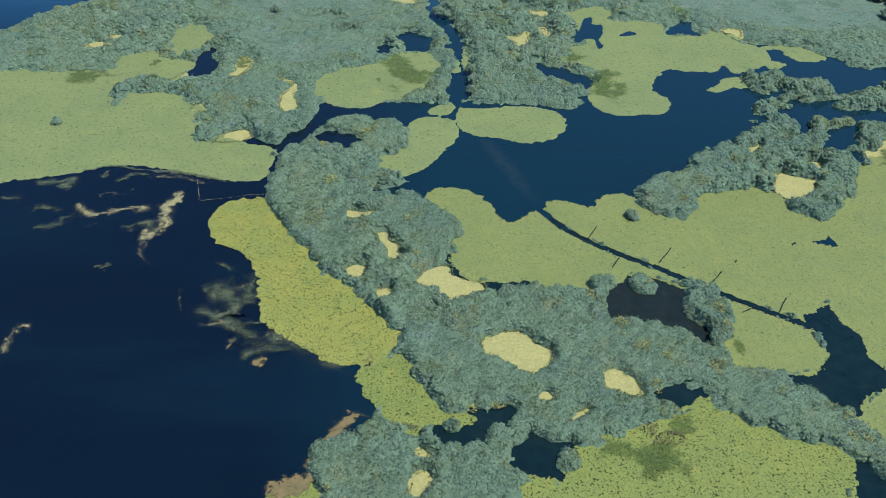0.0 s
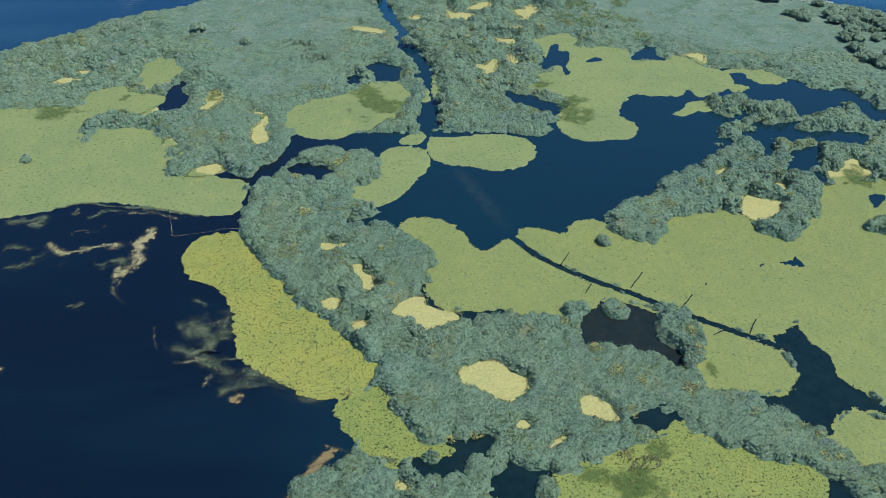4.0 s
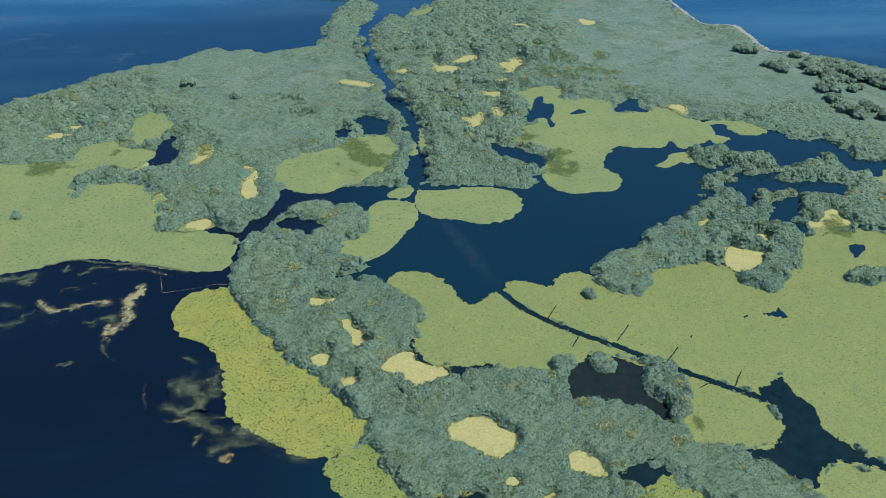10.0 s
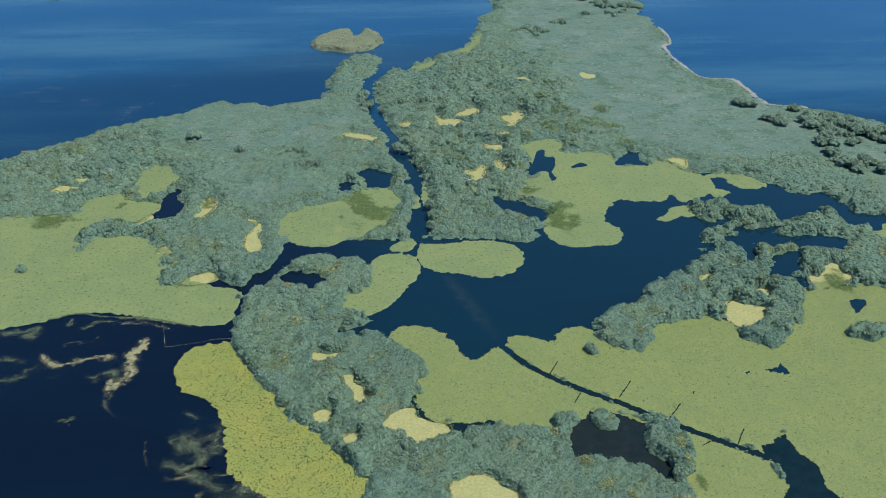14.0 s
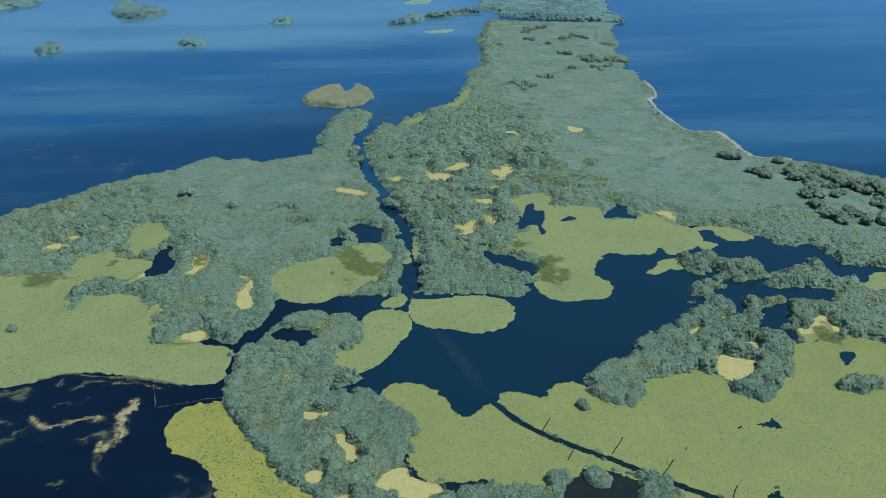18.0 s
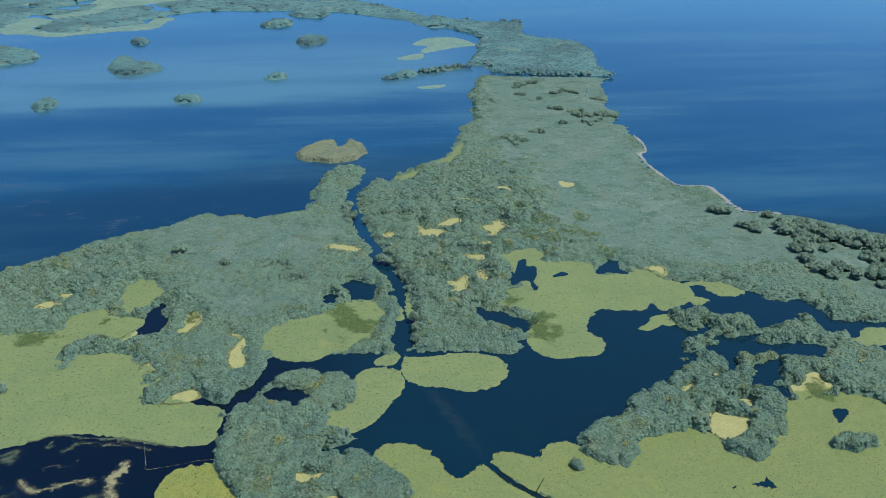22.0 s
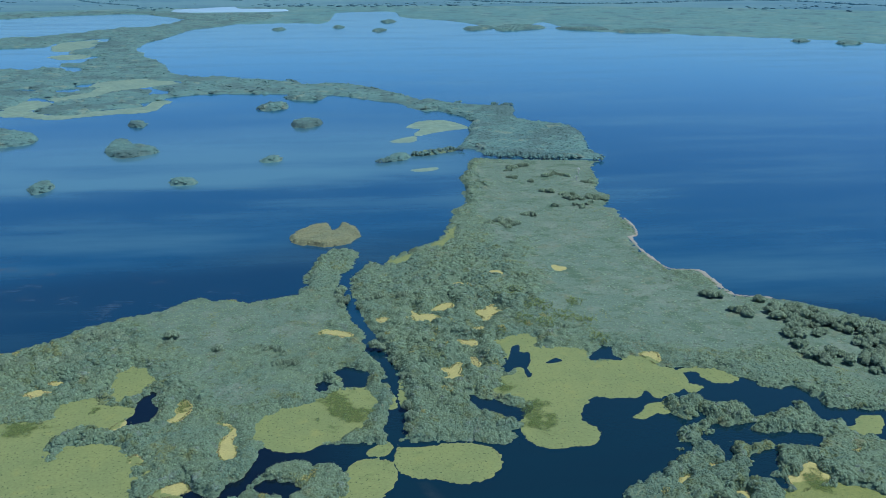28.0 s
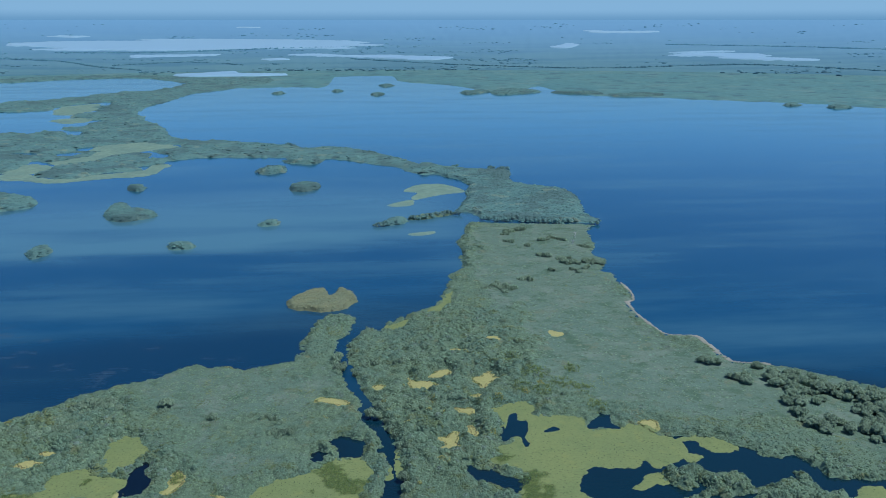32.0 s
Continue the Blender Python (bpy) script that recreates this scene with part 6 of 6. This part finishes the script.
# narrow shell beach on the eastern shore
beach = smooth(RIM_NORTH[-11:] + RIM_EAST[:4], False) + [1.1, 0.9]
xs, ys = np.arange(beach[:, 0].min() - 4, beach[:, 0].max() + 4, 0.7), np.arange(beach[:, 1].min() - 4, beach[:, 1].max() + 4, 0.7)
X, Y = np.meshgrid(xs, ys)
D = along(beach, X, Y, 1.1) + 1.4 * (fuzz(X, Y, 6, 1) - 0.5)
tagged(new("beach", sheet("beach", xs, ys, np.where(D > 0, 0.12, -0.3), D > -0.3, SAND)), "narrow pale shell beach below the meadow", "beach", kind="structure")


# ---- islands, cape and barrier ----
def reed_island(name, outline, step, tall, material, label, cut=(), rough_edge=1.0, heads=3.0, kind="", leafy=0.45, cut_rag=0.0):
    poly = smooth(outline)
    lo, hi = poly.min(0) - 3 * step, poly.max(0) + 3 * step
    xs, ys = np.arange(lo[0], hi[0], step), np.arange(lo[1], hi[1], step)
    X, Y = np.meshgrid(xs, ys)
    D = inside(poly, X, Y, 30) + rough_edge * 2.2 * (fuzz(X, Y, 2.5 * step + 2, 0) - 0.5)
    for c in cut:
        D = np.minimum(D, -inside(c, X, Y, 30) + cut_rag * (fuzz(X * 0.6, Y * 0.6, 16, 4) - 0.5))
    Z = np.where(D > -0.5, ramp01(D, -0.5, 2 * step + 1) * tall * (0.6 + 0.6 * fuzz(X, Y, 9, 2)) + ramp01(D, 0, step * 2) * 0.45 * tall * domes(X, Y, heads, 1), -0.6)
    isle = tagged(new(name, sheet(name, xs, ys, Z, D > -0.5, material)), label, "reed island", kind=kind)
    r = np.random.RandomState(len(outline))
    row, col = np.nonzero(D > 0.3)
    pick = r.rand(len(row)) < leafy
    row, col = row[pick], col[pick]
    if len(row):
        spots = np.stack([xs[col] + step * (r.rand(len(col)) - 0.5), ys[row] + step * (r.rand(len(col)) - 0.5), np.maximum(Z[row, col] - 0.1, 0.1)], 1)
        part("reed_cover", clump_heads("reed_cover", spots, step * (0.5 + 0.5 * r.rand(len(col))), material, r, 0.6 if step < 1 else 0.35), isle)["kind"] = "stuff"
    return isle


for k, outline in enumerate(ISLE_ALL):
    p = np.array(outline)
    far = np.hypot(*p.mean(0))
    step = 0.7 if far < 500 else 1.4 if far < 800 else 3.0
    dry = k == 0
    ob = reed_island("reed_island", outline, step, 1.8 if far < 500 else 2.4, DRY_REED if dry else HAZED_REED, "straw-coloured reed island in open water" if dry else "grey-green reed island in open water", heads=2.2 if far < 500 else 4.0)
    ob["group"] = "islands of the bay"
reed_island("reed_cape", CAPE, 2.0, 1.8, HAZED_REED, "grey-green reed cape beyond a narrow cut", kind="stuff")
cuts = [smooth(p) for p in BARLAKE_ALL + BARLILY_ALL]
reed_island("reed_barrier", BAR_NORTH + BAR_SOUTH, 4.0, 1.7, HAZED_REED, "long winding reed barrier between two lakes", cut=cuts, heads=6.0, kind="stuff", leafy=0.12, cut_rag=34.0)
for k, outline in enumerate(BARLILY_ALL):
    poly = smooth(outline)
    lo, hi = poly.min(0) - 9, poly.max(0) + 9
    xs, ys = np.arange(lo[0], hi[0], 4.0), np.arange(lo[1], hi[1], 4.0)
    X, Y = np.meshgrid(xs, ys)
    D = inside(poly, X, Y, 20) + 12 * (fuzz(X, Y, 30, 3) - 0.5)
    tagged(new("lily_carpet", sheet("lily_carpet", xs, ys, np.where(D > -3, 0.25 + 0.05 * k, -0.4), D > -3, HAZED_LILY)), "pale lily carpet among hazed reeds", "lily carpet", kind="stuff")


# ---- trees ----
def limb(bm, a, b, ra, rb, sides=6):
    a, b = Vector(a), Vector(b)
    q = (b - a).to_track_quat("Z", "Y")
    loops = []
    for p, r in ((a, ra), (a.lerp(b, 0.5) + Vector((0.06 * ra, 0.1 * ra, 0)), (ra + rb) / 2), (b, rb)):
        loops.append([bm.verts.new(p + q @ Vector((r * math.cos(6.2832 * k / sides), r * math.sin(6.2832 * k / sides), 0))) for k in range(sides)])
    for lo, hi in zip(loops, loops[1:]):
        for k in range(sides):
            bm.faces.new((lo[k], lo[(k + 1) % sides], hi[(k + 1) % sides], hi[k]))
    bm.faces.new(loops[-1])


def to_mesh(name, bm, material, shade=True):
    me = bpy.data.meshes.new(name)
    bm.to_mesh(me)
    bm.free()
    me.materials.append(material)
    if shade:
        me.polygons.foreach_set("use_smooth", np.ones(len(me.polygons), bool))
    return me


def willow(seed, tall, wide, base=0.3):
    """A low broad willow: trunk with limbs, a crown of many lobes and loose leaf sprays."""
    r = np.random.RandomState(seed)
    tree = new("willow_tree")
    bm = bmesh.new()
    limb(bm, (0, 0, -0.6), (0.1, 0.05, tall * 0.45), 0.24, 0.13)
    lobes = []
    for k in range(20):
        a, q = r.rand() * 6.28, math.sqrt(r.rand()) * wide * 0.72
        z = tall * (base + (0.84 - base) * r.rand() ** 0.7 * (1 - 0.55 * q / wide))
        lobes.append((q * math.cos(a), q * math.sin(a), z, wide * (0.22 + 0.17 * r.rand())))
    for x, y, z, s in lobes[:5]:
        limb(bm, (0.05, 0.02, tall * 0.25), (x * 0.9, y * 0.9, z), 0.11, 0.04, 5)
    part("trunk", to_mesh("trunk", bm, BARK), tree, "grey-brown forked trunk")
    spots, sizes = [], []
    for x, y, z, s in lobes:
        v = r.randn(13, 3)
        v /= np.linalg.norm(v, axis=1)[:, None]
        spots.append(np.array([x, y, z - 0.2 * s]) + v * s * np.array([0.85, 0.85, 0.75]))
        sizes.append(s * (0.46 + 0.28 * r.rand(13)))
    part("crown", clump_heads("crown", np.concatenate(spots), np.concatenate(sizes), WILLOW, r, 1.3), tree)
    spots = []
    for x, y, z, s in lobes:
        v = r.randn(7, 3)
        v /= np.linalg.norm(v, axis=1)[:, None]
        v[:, 2] = np.abs(v[:, 2]) * 1.1 - 0.25
        spots.append(np.array([x, y, z]) + v * s * np.array([1, 1, 0.85]))
    part("leaf_sprays", tufts("leaf_sprays", np.concatenate(spots), 0.4, 5, WILLOW, r, 0.9), tree)
    return tagged(tree, "rounded grey-green willow growing in the reeds", "tree")


models = [willow(11, 5.0, 2.7), willow(12, 4.2, 2.4), willow(13, 5.6, 3.0), willow(14, 3.6, 2.1)]
low = [willow(21, 2.4, 2.1, 0.1), willow(22, 2.0, 1.9, 0.1), willow(23, 2.2, 1.6, 0.1)]


def stand(places, kinds, group, scale, seed, label="", ground=0.4, thick=0, squat=1.0):
    r = random.Random(seed)
    near = [(x + r.uniform(-4.2, 4.2), y + r.uniform(-4.2, 4.2)) for x, y in places * thick]
    for x, y in places + near:
        s = scale * r.uniform(0.8, 1.25)
        m = pose(x, y, ground, 0, 0, r.uniform(0, 360)) @ Matrix.Diagonal((s, s, s * squat * r.uniform(0.85, 1.1), 1))
        ob = copy_thing(r.choice(kinds), m)
        tagged(ob, label, group=group)


stand(EAST_WOOD, models, "willow wood on the eastern shore", 0.88, 1, "rounded grey-green willow on the eastern shore", thick=2, squat=0.85)
stand(WEST_WOOD, models, "willow wood on the western shore", 0.95, 2, "rounded grey-green willow on the western shore", thick=1, squat=0.75)
stand(CANAL_WOOD, models[1:2] + models[3:] + low, "willows along the canal", 0.95, 3, "leafy willow bush along the canal bank")
stand(BANK_WOOD, low + models[3:], "bushes in the reeds", 0.95, 4, "low willow bush among the reeds")
stand(NORTH_WOOD, low, "bushes on the northern neck", 1.15, 5, "dark willow bush on the sedge meadow", thick=1, squat=0.8)
r = np.random.RandomState(50)
spots, sizes = [], []
for x, y in CAPE_WOOD + BAR_WOOD:
    for _ in range(14):
        spots.append((x + 2.2 * r.randn(), y + 1.5 * r.randn(), 0.6 + 2.0 * r.rand()))
        sizes.append(0.8 + 0.7 * r.rand())
tagged(new("far_trees", clump_heads("far_trees", np.array(spots), np.array(sizes), HAZED_REED, r, 1.0)), "dark willows along the far reed cape and barrier", "trees", kind="stuff")
stand(POND_WOOD, low, "bushes by the pools", 0.9, 8, "olive willow bush beside the algae pool", thick=1)
r = np.random.RandomState(31)
wx, wy = r.uniform(-150, 125, 2500), r.uniform(195, 420, 2500)
ok = (reed_field(wx, wy) > 3) & (meadow_share(wx, wy) < 0.2) & (fuzz(wx, wy, 24, 0) > 0.6)
wild = [(float(x), float(y)) for x, y in zip(wx[ok][:36], wy[ok][:36])]
stand(wild, low, "wild bushes of the reed beds", 0.8, 32, "low willow bush among the reeds", 0.5)
stand(SHRUBS, low, "lone bushes in the lilies", 1.1, 9, "lone bush standing in the lily carpet", 0.0)
for proto in models + low:
    for o in list(proto.children_recursive) + [proto]:
        bpy.data.objects.remove(o)

for k, (x, y) in enumerate(DEAD_TREES):
    r = random.Random(40 + k)
    tree = tagged(new("dead_tree"), "bare bleached dead tree on the sedge meadow", "tree", group="dead trees")
    tree.location = (x, y, 0.3)
    tall = 4.2 - 1.4 * k
    bm = bmesh.new()
    limb(bm, (0, 0, -0.4), (0.2, 0, tall), 0.3, 0.1)
    part("trunk", to_mesh("trunk", bm, BONE), tree)
    for j in range(7):
        a, z = r.uniform(0, 6.28), tall * r.uniform(0.35, 0.9)
        bm = bmesh.new()
        limb(bm, (0.1, 0, z), (1.5 * math.cos(a), 1.5 * math.sin(a), z + r.uniform(0.5, 1.4)), 0.12, 0.04, 5)
        part("branch", to_mesh("branch", bm, BONE), tree)

# tree rows of the far plain
for k, row in enumerate(ROW_ALL):
    p = smooth(row, False, 6)
    seg = np.hypot(*np.diff(p, axis=0).T)
    s = np.concatenate([[0], np.cumsum(seg)])
    r = np.random.RandomState(60 + k)
    bm = bmesh.new()
    q = 0.0
    while q < s[-1] and len(bm.verts) < 30000:
        x, y = np.interp(q, s, p[:, 0]), np.interp(q, s, p[:, 1])
        R = math.hypot(x, y)
        h = 3.2 + 2.6 * r.rand()
        made = bmesh.ops.create_icosphere(bm, subdivisions=1, radius=1.0)["verts"]
        z0 = float(rise(R))
        for v in made:
            kk = 1 + 0.35 * r.randn() * 0.5
            v.co = Vector((x + v.co.x * h * 1.2 * kk, y + v.co.y * h * 1.4 * kk, z0 + h * 0.5 + v.co.z * h * 0.75 * kk))
        q += h * r.uniform(0.8, 2.2)
    tagged(new("tree_row", to_mesh("tree_row", bm, HAZED_TREE)), "dark row of trees across the hazed marsh", "tree row", kind="stuff")

# scattered woods of the far plain
r = np.random.RandomState(77)
bm = bmesh.new()
bmesh.ops.create_icosphere(bm, subdivisions=1, radius=1.0)
unit = np.array([v.co[:] for v in bm.verts])
unit_faces = np.array([[v.index for v in f.verts] for f in bm.faces])
bm.free()
bear, dist = np.radians(-34 + 74 * r.rand(9000)), 1900 + 2800 * r.rand(9000)
wx, wy = dist * np.sin(bear), dist * np.cos(bear)
keep = (fuzz(wx * 0.35, wy, 90, 2) > 0.74) & (dist > 2560) | (r.rand(9000) < 0.012) & (dist > 2450)
lakes = [smooth(p) for p in FARLAKE_ALL]
for p in lakes:
    keep &= inside(p, wx, wy, 40) < -15
wx, wy, dist = wx[keep], wy[keep], dist[keep]
n = len(wx)
tall = (1.6 + 2.0 * r.rand(n))[:, None, None]
shape = unit[None] * (1 + 0.25 * r.randn(n, len(unit), 1)) * tall * np.array([2.6, 2.6, 0.8])
co = shape + np.stack([wx, wy, rise(dist) + 1.5], 1)[:, None]
faces = (unit_faces[None] + len(unit) * np.arange(n)[:, None, None]).reshape(-1, 3)
tagged(new("far_woods", mesh_from("far_woods", co.reshape(-1, 3), faces, HAZED_TREE)), "scattered dark woods across the hazed marsh", "woods", kind="stuff")

# ---- pondweed on the western water ----
WEED_KINDS = {"dull": (WEED, "olive pondweed patch at the water's surface"), "pale": (PALE_WEED, "pale tangled pondweed at the water's surface"), "rust": (RUST, "rust-brown pondweed mat at the reed edge")}
for k, (kind_, half, thick, path) in enumerate(PONDWEED):
    p = smooth(path, False, 6)
    lo, hi = p.min(0) - 3 * half - 0.5, p.max(0) + 3 * half + 0.5
    step = 0.25 if half > 0.3 else 0.06
    xs, ys = np.arange(lo[0], hi[0], step), np.arange(lo[1], hi[1], step)
    X, Y = np.meshgrid(xs, ys)
    bend = 0.9 * half * (fuzz(X, Y, 2.3, 4) - 0.5) + min(1.1, half) * (fuzz(X, Y, 0.9, 5) - 0.5) + 0.7 * (fuzz(X, Y, 3.1, 1) - 0.5)
    cover = 1 + (along(p, X + bend, Y - bend, half, 12) - half) / (2.0 * half * (0.55 + 0.9 * fuzz(X, Y, 4.0, 2)))
    cover = np.clip(cover, 0, 1) * (0.75 + 0.5 * fuzz(X, Y, 3.0, 3)) * thick
    me = covered("pondweed", xs, ys, 0.02 + 0.004 * k + 0 * X, cover, WEED_KINDS[kind_][0])
    if len(me.polygons):
        tagged(new("pondweed", me), WEED_KINDS[kind_][1], "pondweed", group="pondweed mats")
